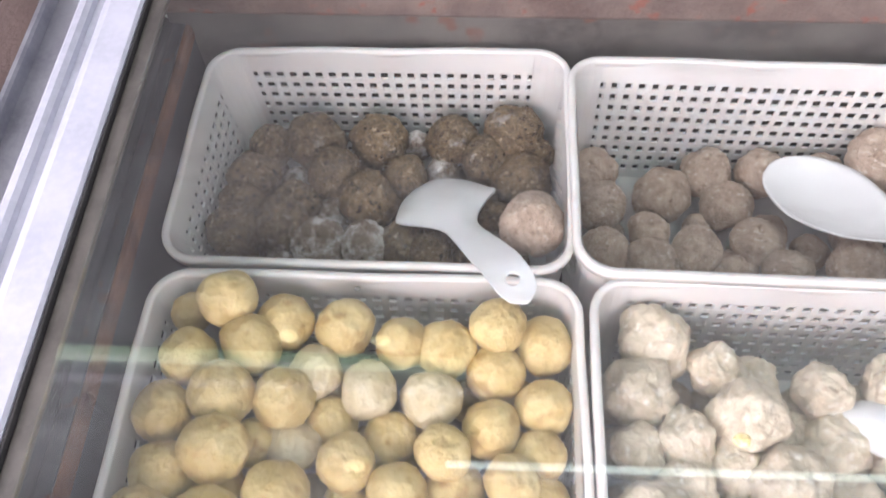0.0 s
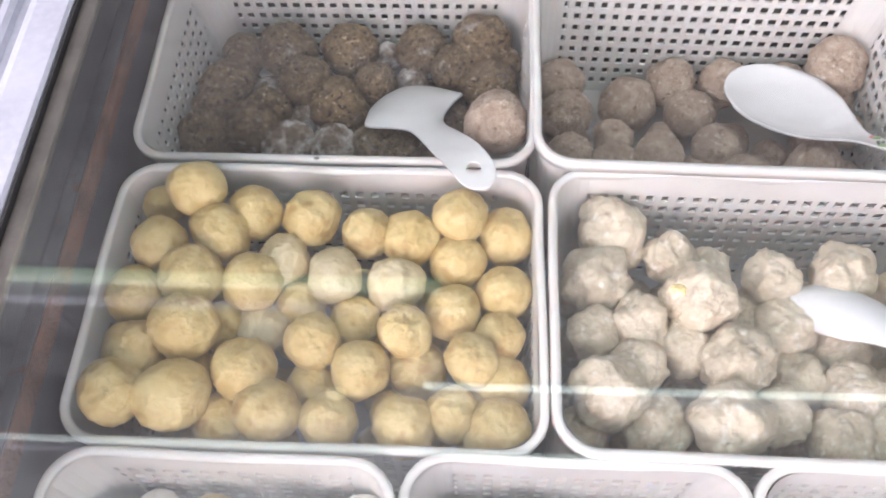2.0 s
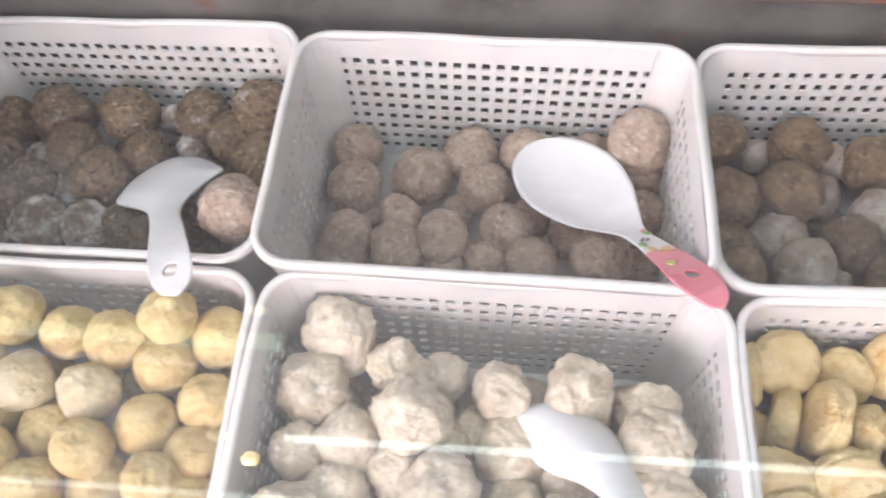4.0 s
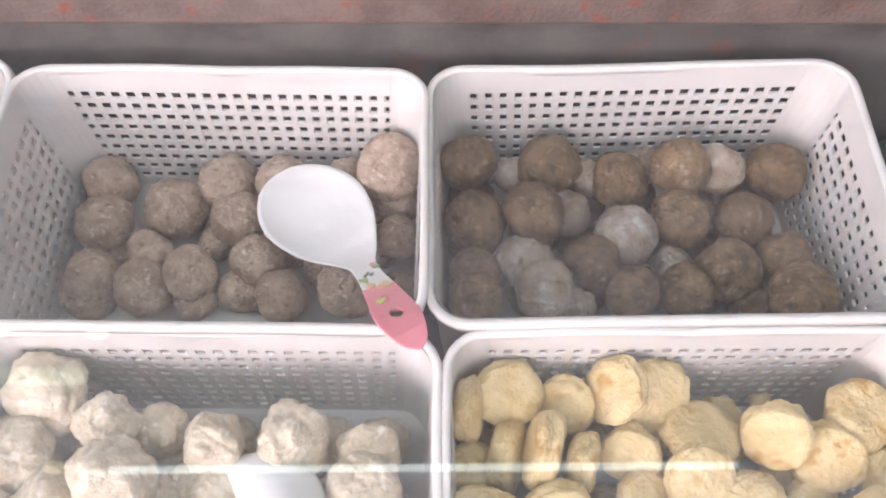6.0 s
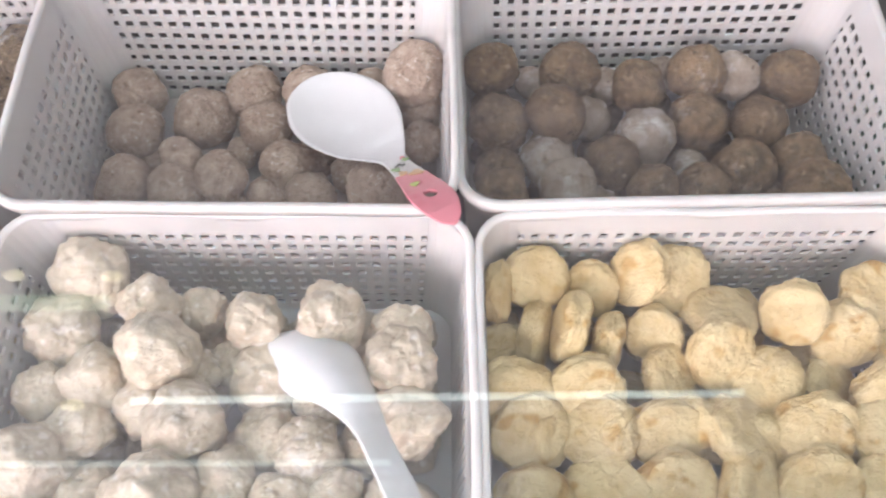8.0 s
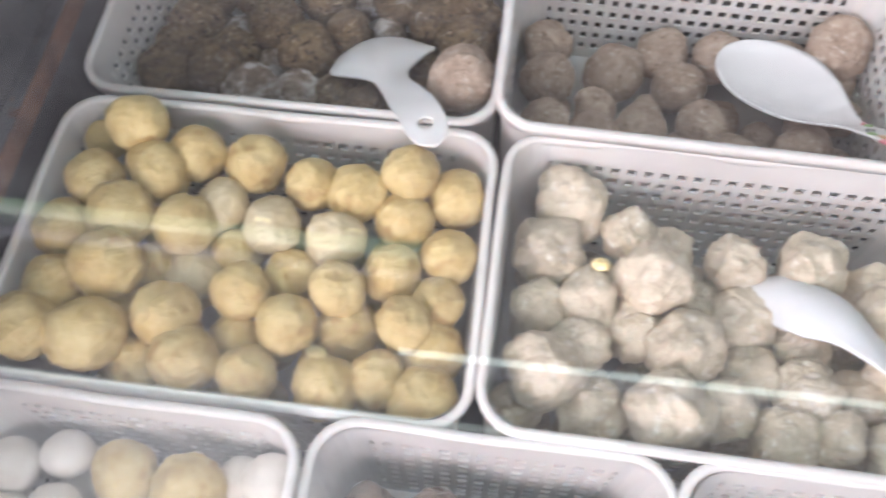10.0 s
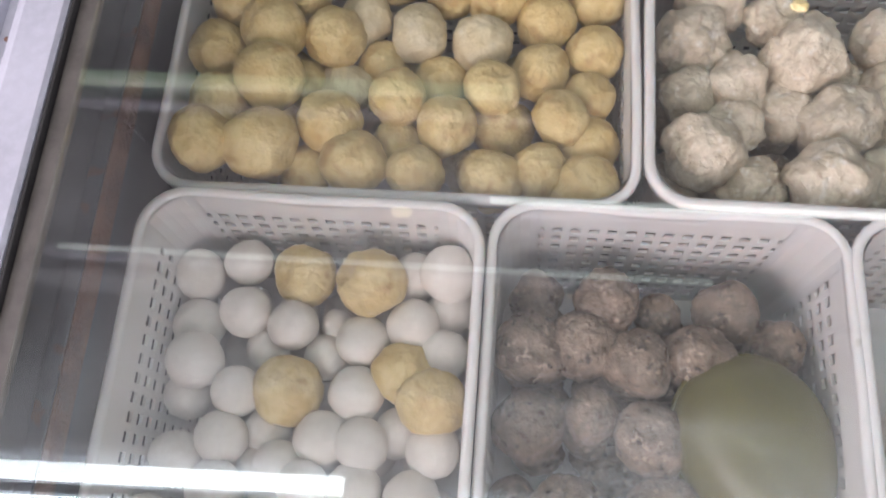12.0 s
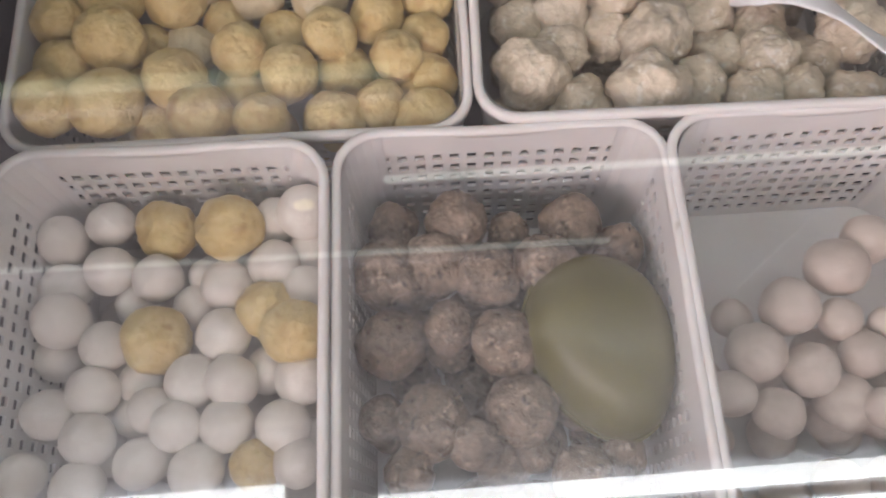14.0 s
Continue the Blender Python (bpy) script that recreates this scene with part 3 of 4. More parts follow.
LABELS = {
    "yellow_fish_ball": ("round yellow fried fish ball in a white basket", "fish ball"),
    "pale_yellow_fish_ball": ("pale yellow frosted fish ball in a white basket", "fish ball"),
    "dark_meatball": ("dark brown speckled frozen meatball in a basket", "meatball"),
    "frosted_dark_meatball": ("dark meatball white with frost in a basket", "meatball"),
    "beige_meatball": ("beige rough frozen meatball in a white basket", "meatball"),
    "brown_meatball": ("brown frozen meatball with some frost in a basket", "meatball"),
    "frosted_brown_meatball": ("brown meatball white with frost in a basket", "meatball"),
    "white_fish_ball": ("smooth white fish ball in a white basket", "fish ball"),
    "grey_meatball": ("grey-brown craggy meatball in a white basket", "meatball"),
    "pale_fish_ball": ("smooth pinkish white fish ball in a basket", "fish ball"),
    "dumpling": ("pale lumpy frozen dumpling in a white basket", "dumpling"),
    "fish_cake": ("flat round fried yellow fish cake in a basket", "fish cake"),
}
PLACED = []
dice = random.Random(7)


def piece(kind, home, x, y, z, r, turn=None, stretch=0.05):
    ob = new(kind, dice.choice(SHAPES[kind]))
    rot = turn or Euler([dice.uniform(0, 6.28) for _ in range(3)]).to_matrix().to_4x4()
    s = Matrix.Diagonal((*(r * dice.uniform(1 - stretch, 1 + stretch) for _ in range(3)), 1))
    ob.matrix_world = Matrix.Translation((x, y, z)) @ rot @ s
    label, category = LABELS[kind]
    tagged(ob, label, category, kind.replace("_", " ") + "s in a basket")
    PLACED.append((x, y, z, r))


def scatter(kind, home, rows):
    for x, y, z, r in rows:
        piece(kind, home, x, y, z, r)


scatter("yellow_fish_ball", basket_y, [(-0.283, 0.211, 0.702, 0.0164), (-0.249, 0.209, 0.731, 0.0219), (-0.210, 0.203, 0.708, 0.0209), (-0.166, 0.201, 0.707, 0.0228), (-0.124, 0.192, 0.701, 0.0201), (-0.092, 0.190, 0.697, 0.0220), (-0.054, 0.206, 0.706, 0.0210), (-0.019, 0.199, 0.688, 0.0222), (-0.274, 0.170, 0.714, 0.0208), (-0.230, 0.179, 0.717, 0.0228), (-0.055, 0.175, 0.690, 0.0209), (-0.284, 0.129, 0.712, 0.0218), (-0.242, 0.140, 0.724, 0.0230), (-0.202, 0.143, 0.711, 0.0215), (-0.020, 0.152, 0.687, 0.0214), (-0.170, 0.137, 0.687, 0.0187)])
scatter("yellow_fish_ball", basket_y, [(-0.239, 0.101, 0.725, 0.0233), (-0.275, 0.088, 0.711, 0.0217), (-0.225, 0.116, 0.693, 0.0172), (-0.155, 0.102, 0.703, 0.0210), (-0.129, 0.126, 0.683, 0.0196), (-0.090, 0.111, 0.704, 0.0195), (-0.057, 0.133, 0.691, 0.0210), (-0.023, 0.117, 0.685, 0.0195), (-0.241, 0.081, 0.694, 0.0190), (-0.198, 0.078, 0.708, 0.0224), (-0.155, 0.075, 0.685, 0.0177), (-0.120, 0.083, 0.700, 0.0216), (-0.082, 0.092, 0.680, 0.0224), (-0.042, 0.094, 0.697, 0.0198), (-0.024, 0.084, 0.676, 0.0239), (-0.278, 0.053, 0.726, 0.0217)])
scatter("yellow_fish_ball", basket_y, [(-0.239, 0.054, 0.722, 0.0248), (-0.214, 0.047, 0.693, 0.0193), (-0.179, 0.050, 0.705, 0.0227), (-0.138, 0.046, 0.701, 0.0200), (-0.087, 0.046, 0.693, 0.0218), (-0.055, 0.056, 0.691, 0.0200), (-0.025, 0.047, 0.687, 0.0242), (-0.099, 0.061, 0.677, 0.0147)])
scatter("pale_yellow_fish_ball", basket_y, [(-0.184, 0.167, 0.700, 0.0206), (-0.145, 0.154, 0.702, 0.0212), (-0.100, 0.151, 0.697, 0.0213), (-0.195, 0.116, 0.689, 0.0191)])
scatter("dark_meatball", basket_a, [(-0.266, 0.409, 0.651, 0.0209), (-0.226, 0.423, 0.645, 0.0280), (-0.167, 0.425, 0.644, 0.0270), (-0.098, 0.428, 0.643, 0.0253), (-0.041, 0.428, 0.654, 0.0288), (-0.019, 0.414, 0.643, 0.0165), (-0.279, 0.380, 0.645, 0.0251), (-0.203, 0.382, 0.647, 0.0255), (-0.139, 0.383, 0.646, 0.0207), (-0.064, 0.404, 0.644, 0.0247), (-0.282, 0.345, 0.648, 0.0222), (-0.242, 0.320, 0.658, 0.0257), (-0.170, 0.354, 0.648, 0.0266), (-0.032, 0.381, 0.645, 0.0269), (-0.282, 0.313, 0.656, 0.0256), (-0.236, 0.352, 0.642, 0.0225)])
scatter("dark_meatball", basket_a, [(-0.137, 0.310, 0.646, 0.0217), (-0.110, 0.296, 0.653, 0.0203), (-0.081, 0.302, 0.650, 0.0153), (-0.058, 0.341, 0.647, 0.0147), (-0.279, 0.298, 0.635, 0.0155)])
scatter("frosted_dark_meatball", basket_a, [(-0.208, 0.305, 0.652, 0.0231), (-0.200, 0.349, 0.632, 0.0163), (-0.169, 0.306, 0.651, 0.0215), (-0.131, 0.434, 0.627, 0.0150), (-0.242, 0.385, 0.631, 0.0145), (-0.268, 0.400, 0.625, 0.0141), (-0.106, 0.401, 0.628, 0.0157), (-0.239, 0.299, 0.631, 0.0183)])
scatter("beige_meatball", basket_a, [(-0.028, 0.298, 0.703, 0.0263)])
scatter("beige_meatball", basket_b, [(0.039, 0.423, 0.606, 0.0246), (0.042, 0.381, 0.609, 0.0257), (0.102, 0.394, 0.610, 0.0280), (0.145, 0.419, 0.613, 0.0253), (0.159, 0.383, 0.613, 0.0245), (0.195, 0.419, 0.615, 0.0239), (0.253, 0.421, 0.616, 0.0207), (0.290, 0.415, 0.646, 0.0279), (0.295, 0.399, 0.618, 0.0199), (0.297, 0.363, 0.618, 0.0184), (0.181, 0.342, 0.616, 0.0232), (0.125, 0.331, 0.615, 0.0227), (0.086, 0.353, 0.608, 0.0192), (0.086, 0.319, 0.609, 0.0247), (0.043, 0.328, 0.615, 0.0227), (0.036, 0.321, 0.594, 0.0243)])
scatter("beige_meatball", basket_b, [(0.203, 0.310, 0.615, 0.0221), (0.165, 0.325, 0.593, 0.0212), (0.233, 0.342, 0.599, 0.0174), (0.259, 0.312, 0.629, 0.0257), (0.136, 0.369, 0.594, 0.0155), (0.052, 0.363, 0.587, 0.0157), (0.294, 0.319, 0.600, 0.0193), (0.125, 0.317, 0.591, 0.0192)])
scatter("brown_meatball", basket_c, [(0.356, 0.418, 0.648, 0.0235), (0.361, 0.361, 0.649, 0.0255), (0.407, 0.363, 0.659, 0.0260), (0.424, 0.418, 0.645, 0.0265), (0.484, 0.407, 0.638, 0.0243), (0.533, 0.412, 0.650, 0.0248), (0.616, 0.414, 0.640, 0.0258), (0.531, 0.371, 0.636, 0.0256), (0.582, 0.367, 0.640, 0.0243), (0.453, 0.326, 0.644, 0.0222), (0.360, 0.319, 0.640, 0.0215), (0.360, 0.291, 0.654, 0.0206), (0.484, 0.304, 0.638, 0.0219), (0.527, 0.306, 0.636, 0.0228), (0.562, 0.323, 0.640, 0.0251), (0.609, 0.329, 0.638, 0.0254)])
scatter("brown_meatball", basket_c, [(0.610, 0.295, 0.655, 0.0259), (0.583, 0.304, 0.622, 0.0184)])
scatter("frosted_brown_meatball", basket_c, [(0.392, 0.417, 0.631, 0.0150), (0.439, 0.382, 0.626, 0.0196), (0.457, 0.417, 0.626, 0.0175), (0.511, 0.434, 0.619, 0.0162), (0.568, 0.417, 0.640, 0.0222), (0.484, 0.354, 0.638, 0.0255), (0.559, 0.385, 0.618, 0.0136), (0.400, 0.331, 0.639, 0.0235), (0.414, 0.301, 0.648, 0.0236), (0.524, 0.337, 0.618, 0.0181), (0.441, 0.299, 0.625, 0.0163)])
scatter("dumpling", basket_d, [(0.064, 0.209, 0.682, 0.0272), (0.050, 0.169, 0.681, 0.0254), (0.108, 0.188, 0.682, 0.0197), (0.123, 0.150, 0.696, 0.0265), (0.080, 0.134, 0.681, 0.0215), (0.046, 0.124, 0.681, 0.0188), (0.140, 0.188, 0.664, 0.0176), (0.181, 0.175, 0.682, 0.0201), (0.235, 0.177, 0.683, 0.0240), (0.284, 0.170, 0.669, 0.0215), (0.286, 0.143, 0.690, 0.0234), (0.192, 0.141, 0.664, 0.0260), (0.115, 0.118, 0.673, 0.0214), (0.144, 0.104, 0.688, 0.0256), (0.076, 0.100, 0.681, 0.0200), (0.053, 0.075, 0.693, 0.0261)])
scatter("dumpling", basket_d, [(0.088, 0.055, 0.679, 0.0215), (0.132, 0.058, 0.693, 0.0262), (0.173, 0.068, 0.679, 0.0215), (0.195, 0.096, 0.664, 0.0210), (0.226, 0.086, 0.682, 0.0211), (0.210, 0.051, 0.679, 0.0224), (0.232, 0.128, 0.664, 0.0204), (0.266, 0.091, 0.664, 0.0196), (0.291, 0.106, 0.683, 0.0237), (0.243, 0.057, 0.678, 0.0186), (0.282, 0.049, 0.678, 0.0225), (0.037, 0.057, 0.660, 0.0179), (0.163, 0.152, 0.658, 0.0155), (0.146, 0.142, 0.668, 0.0147)])
scatter("white_fish_ball", basket_f, [(-0.253, -0.012, 0.665, 0.0167), (-0.249, -0.048, 0.668, 0.0170), (-0.286, -0.023, 0.665, 0.0181), (-0.282, -0.057, 0.661, 0.0182), (-0.276, -0.084, 0.673, 0.0195), (-0.246, -0.102, 0.669, 0.0176), (-0.285, -0.105, 0.651, 0.0167), (-0.251, -0.132, 0.669, 0.0176), (-0.279, -0.146, 0.669, 0.0173), (-0.251, -0.163, 0.669, 0.0178), (-0.215, -0.055, 0.668, 0.0179), (-0.235, -0.068, 0.650, 0.0149), (-0.192, -0.072, 0.650, 0.0166), (-0.166, -0.063, 0.669, 0.0179), (-0.187, -0.050, 0.650, 0.0127), (-0.166, -0.098, 0.669, 0.0178)])
scatter("white_fish_ball", basket_f, [(-0.133, -0.051, 0.669, 0.0180), (-0.135, -0.015, 0.664, 0.0177), (-0.111, -0.016, 0.678, 0.0198), (-0.109, -0.037, 0.659, 0.0168), (-0.111, -0.069, 0.669, 0.0178), (-0.186, -0.128, 0.668, 0.0174), (-0.159, -0.130, 0.670, 0.0185), (-0.139, -0.119, 0.651, 0.0169), (-0.113, -0.130, 0.669, 0.0185), (-0.226, -0.124, 0.651, 0.0159), (-0.212, -0.146, 0.664, 0.0161), (-0.193, -0.158, 0.673, 0.0168), (-0.161, -0.158, 0.669, 0.0177), (-0.124, -0.161, 0.669, 0.0181), (-0.230, -0.147, 0.649, 0.0137), (-0.292, -0.185, 0.669, 0.0151)])
scatter("white_fish_ball", basket_f, [(-0.215, -0.180, 0.669, 0.0169), (-0.254, -0.193, 0.669, 0.0166), (-0.179, -0.186, 0.669, 0.0176), (-0.114, -0.184, 0.669, 0.0169), (-0.110, -0.164, 0.650, 0.0124)])
scatter("yellow_fish_ball", basket_f, [(-0.211, -0.019, 0.666, 0.0225), (-0.162, -0.026, 0.683, 0.0234), (-0.212, -0.099, 0.669, 0.0236), (-0.135, -0.083, 0.669, 0.0224), (-0.115, -0.102, 0.683, 0.0223), (-0.141, -0.184, 0.669, 0.0166)])
scatter("grey_meatball", basket_g, [(-0.052, -0.022, 0.652, 0.0193), (-0.006, -0.026, 0.670, 0.0228), (0.076, -0.024, 0.651, 0.0229), (-0.055, -0.062, 0.669, 0.0253), (-0.022, -0.056, 0.669, 0.0229), (0.013, -0.067, 0.669, 0.0234), (0.053, -0.060, 0.669, 0.0218), (0.106, -0.047, 0.652, 0.0208), (0.030, -0.028, 0.651, 0.0149), (-0.054, -0.110, 0.669, 0.0243), (-0.015, -0.101, 0.671, 0.0181), (-0.016, -0.111, 0.647, 0.0155), (0.023, -0.113, 0.669, 0.0242), (-0.061, -0.159, 0.650, 0.0194), (-0.028, -0.162, 0.667, 0.0245), (0.029, -0.157, 0.669, 0.0244)])
scatter("grey_meatball", basket_g, [(-0.002, -0.178, 0.671, 0.0177), (0.017, -0.187, 0.641, 0.0191), (0.064, -0.201, 0.668, 0.0197), (0.039, -0.182, 0.655, 0.0150), (0.067, -0.157, 0.650, 0.0135), (-0.044, -0.194, 0.669, 0.0164)])
scatter("pale_fish_ball", basket_h, [(0.279, -0.049, 0.655, 0.0175), (0.254, -0.068, 0.655, 0.0209), (0.217, -0.094, 0.655, 0.0201), (0.249, -0.105, 0.655, 0.0151), (0.189, -0.125, 0.656, 0.0198), (0.223, -0.138, 0.655, 0.0186), (0.260, -0.129, 0.655, 0.0165), (0.247, -0.159, 0.643, 0.0199), (0.168, -0.151, 0.655, 0.0168), (0.197, -0.165, 0.655, 0.0164), (0.278, -0.109, 0.655, 0.0111), (0.262, -0.166, 0.662, 0.0141), (0.183, -0.096, 0.637, 0.0141)])


def cakes(home, rows):
    """Cakes at a place, with the way that their flat face looks."""
    for x, y, z, r, nx, ny, nz in rows:
        turn = Vector((nx, ny, nz)).to_track_quat("Z", "Y").to_matrix().to_4x4() @ Matrix.Rotation(dice.uniform(0, 6.28), 4, "Z")
        piece("fish_cake", home, x, y, z, r, turn, 0.10)


cakes(basket_e, [(0.353, 0.201, 0.670, 0.0243, 1, -0.1, 0.15), (0.379, 0.171, 0.658, 0.0234, 0.95, -0.25, 0.25), (0.403, 0.173, 0.673, 0.0252, 0.95, -0.2, -0.1), (0.430, 0.164, 0.662, 0.0238, 0.9, -0.3, 0.15), (0.381, 0.212, 0.670, 0.0239, 0.1, -0.5, 0.8), (0.484, 0.212, 0.663, 0.0254, 0.15, -0.55, 0.8), (0.455, 0.213, 0.675, 0.0243, -0.75, -0.3, 0.5), (0.422, 0.207, 0.661, 0.0215, -0.3, -0.6, 0.6), (0.465, 0.172, 0.659, 0.0223, -0.35, -0.6, 0.7), (0.507, 0.153, 0.671, 0.0252, 0.1, -0.6, 0.75), (0.514, 0.185, 0.661, 0.0247, 0.05, 0.35, 0.9), (0.561, 0.181, 0.677, 0.0254, -0.35, -0.65, 0.65), (0.597, 0.169, 0.665, 0.0253, -0.2, -0.65, 0.7), (0.622, 0.196, 0.671, 0.0254, 0.25, -0.2, 0.95)])
cakes(basket_e, [(0.634, 0.162, 0.655, 0.0172, 0.3, -0.3, 0.8), (0.616, 0.123, 0.671, 0.0252, 0.05, -0.65, 0.75), (0.361, 0.123, 0.676, 0.0246, 0.1, -0.65, 0.7), (0.409, 0.127, 0.673, 0.0256, 0.1, -0.55, 0.8), (0.472, 0.139, 0.657, 0.0240, 0.5, -0.2, 0.8), (0.539, 0.134, 0.661, 0.0250, 0.1, -0.4, 0.9), (0.477, 0.104, 0.667, 0.0213, -0.5, -0.4, 0.7), (0.431, 0.098, 0.669, 0.0206, 0.8, -0.3, 0.4), (0.568, 0.102, 0.669, 0.0243, -0.1, -0.6, 0.75), (0.383, 0.096, 0.668, 0.0192, 0.7, -0.3, 0.5), (0.527, 0.094, 0.661, 0.0196, 0, -0.5, 0.8), (0.630, 0.090, 0.669, 0.0228, 0.1, -0.2, 1), (0.587, 0.140, 0.647, 0.0192, 0.2, -0.3, 0.9), (0.355, 0.166, 0.652, 0.0162, 0, -0.4, 0.9)])
cakes(basket_e, [(0.369, 0.099, 0.673, 0.0263, 0.2, -0.4, 0.8), (0.416, 0.099, 0.670, 0.0264, -0.3, -0.2, 0.8), (0.464, 0.099, 0.668, 0.0265, 0.1, -0.5, 0.8), (0.512, 0.098, 0.668, 0.0265, 0.5, 0.1, 0.8), (0.560, 0.097, 0.668, 0.0265, -0.2, -0.4, 0.8), (0.607, 0.097, 0.668, 0.0265, 0.1, -0.2, 0.8), (0.372, 0.053, 0.668, 0.0266, 0.2, -0.5, 0.8), (0.417, 0.060, 0.668, 0.0260, -0.3, 0.1, 0.8), (0.464, 0.060, 0.668, 0.0260, 0.1, -0.4, 0.8), (0.511, 0.060, 0.668, 0.0260, 0.5, -0.2, 0.8), (0.558, 0.060, 0.668, 0.0260, -0.2, -0.5, 0.8), (0.605, 0.060, 0.668, 0.0260, 0.1, 0.1, 0.8)])


def underlayer(kind, home, r, top, y_to=None):
    """The hidden lower pieces on which the visible ones lie, packed from the basket's base upwards."""
    (x0, x1), (y0, y1) = home["x"], home["y"]
    y1 = y_to or y1
    z, layer = home["floor"] + r * 0.96, 0
    while z < top:
        inset = 0.010 + 0.045 * (0.72 - z)
        nx = int((x1 - x0 - 2 * inset - 2 * r) / (2.04 * r))
        ny = int((y1 - y0 - 2 * inset - 2 * r) / (2.04 * r))
        for i in range(nx + 1):
            for j in range(ny + 1):
                x = x0 + inset + r + (x1 - x0 - 2 * inset - 2 * r) * (i + 0.15 * (layer % 2)) / (nx + 0.15) + dice.uniform(-0.1, 0.1) * r
                y = y0 + inset + r + (y1 - y0 - 2 * inset - 2 * r) * (j + 0.15 * (layer % 2)) / (ny + 0.15) + dice.uniform(-0.1, 0.1) * r
                if all((x - a) ** 2 + (y - b) ** 2 + (z - c) ** 2 > (0.74 * (r + q)) ** 2 for a, b, c, q in PLACED) and \
                        not any((x - a) ** 2 + (y - b) ** 2 < (0.9 * q) ** 2 and c < z + 0.012 for a, b, c, q in PLACED):
                    piece(kind, home, x, y, z, r)
        z += 1.62 * r
        layer += 1


underlayer("yellow_fish_ball", basket_y, 0.019, 0.665)
underlayer("dark_meatball", basket_a, 0.020, 0.622)
underlayer("beige_meatball", basket_b, 0.0195, 0.592)
underlayer("brown_meatball", basket_c, 0.021, 0.625)
underlayer("dumpling", basket_d, 0.020, 0.655)
underlayer("fish_cake", basket_e, 0.020, 0.640)
underlayer("white_fish_ball", basket_f, 0.0165, 0.670)
underlayer("grey_meatball", basket_g, 0.020, 0.655)
underlayer("pale_fish_ball", basket_h, 0.018, 0.645, -0.085)


# ---- spoons and scoop ----
def smooth_width(stations, u):
    """A curve through the stations (Catmull-Rom)."""
    last = len(stations) - 1
    for k in range(last):
        (a, wa), (c, wc) = stations[k], stations[k + 1]
        if u <= c or k == last - 1:
            p, q = stations[max(0, k - 1)], stations[min(last, k + 2)]
            ma = (wc - p[1]) / (c - p[0]) * (c - a)
            mc = (q[1] - wa) / (q[0] - a) * (c - a)
            t = min(1.0, max(0.0, (u - a) / (c - a)))
            return (2 * t ** 3 - 3 * t ** 2 + 1) * wa + (t ** 3 - 2 * t ** 2 + t) * ma + (3 * t ** 2 - 2 * t ** 3) * wc + (t ** 3 - t ** 2) * mc


def spoon_mesh(name, spine, up, stations, dish, mat, thick=0.0026, hole=None, n=72, m=14, span=(0.0, 1.0)):
    """A spoon along a bent spine: half widths by station, dished across and along its bowl; a real hole in the handle."""
    pts = [Vector(p) for p in spine]
    seg = [(b - a).length for a, b in zip(pts, pts[1:])]
    total = sum(seg)

    def at(u):
        d = u * total
        for k, s in enumerate(seg):
            if d <= s or k == len(seg) - 1:
                return pts[k].lerp(pts[k + 1], d / s)
            d -= s

    def soft(u):
        return sum((at(min(1, max(0, u + o))) for o in (-0.06, -0.03, 0, 0.03, 0.06)), Vector()) / 5 if 0.06 < u < 0.94 else at(u)

    bm = bmesh.new()
    grid = {}
    for i in range(n + 1):
        u = span[0] + (span[1] - span[0]) * i / n
        c = soft(u)
        ax = (soft(min(1, u + 0.02)) - soft(max(0, u - 0.02))).normalized()
        side = ax.cross(Vector(up)).normalized()
        nrm = side.cross(ax).normalized()
        w = smooth_width(stations, u)
        dp = smooth_width(dish, u)
        for j in range(m + 1):
            v = 2 * j / m - 1
            bow = dp * (1 - v * v)
            for k in (0, 1):
                edge = thick * (1 - 0.35 * v ** 6)
                grid[k, i, j] = bm.verts.new(c + side * (w * v) - nrm * (bow + k * edge))
    cut = set()
    if hole:
        for i in range(n):
            for j in range(m):
                u = span[0] + (span[1] - span[0]) * (i + 0.5) / n
                v = 2 * (j + 0.5) / m - 1
                if ((u - hole[0]) * total / hole[1]) ** 2 + (v * smooth_width(stations, u) / hole[2]) ** 2 < 1:
                    cut.add((i, j))
    inside = lambda i, j: 0 <= i < n and 0 <= j < m and (i, j) not in cut
    for i in range(n):
        for j in range(m):
            if not inside(i, j):
                continue
            q = ((i, j), (i + 1, j), (i + 1, j + 1), (i, j + 1))
            bm.faces.new([grid[(0, *p)] for p in q])
            bm.faces.new([grid[(1, *p)] for p in q[::-1]])
            for (a, b), (di, dj) in zip(((q[0], q[1]), (q[1], q[2]), (q[2], q[3]), (q[3], q[0])), ((0, -1), (1, 0), (0, 1), (-1, 0))):
                if not inside(i + di, j + dj):
                    bm.faces.new((grid[(0, *b)], grid[(0, *a)], grid[(1, *a)], grid[(1, *b)]))
    bmesh.ops.remove_doubles(bm, verts=bm.verts[:], dist=1e-5)
    bmesh.ops.recalc_face_normals(bm, faces=bm.faces[:])
    return bm


ladle = thing("rice_ladle", "cloudy white plastic ladle with a fan-shaped head on dark meatballs", "ladle")
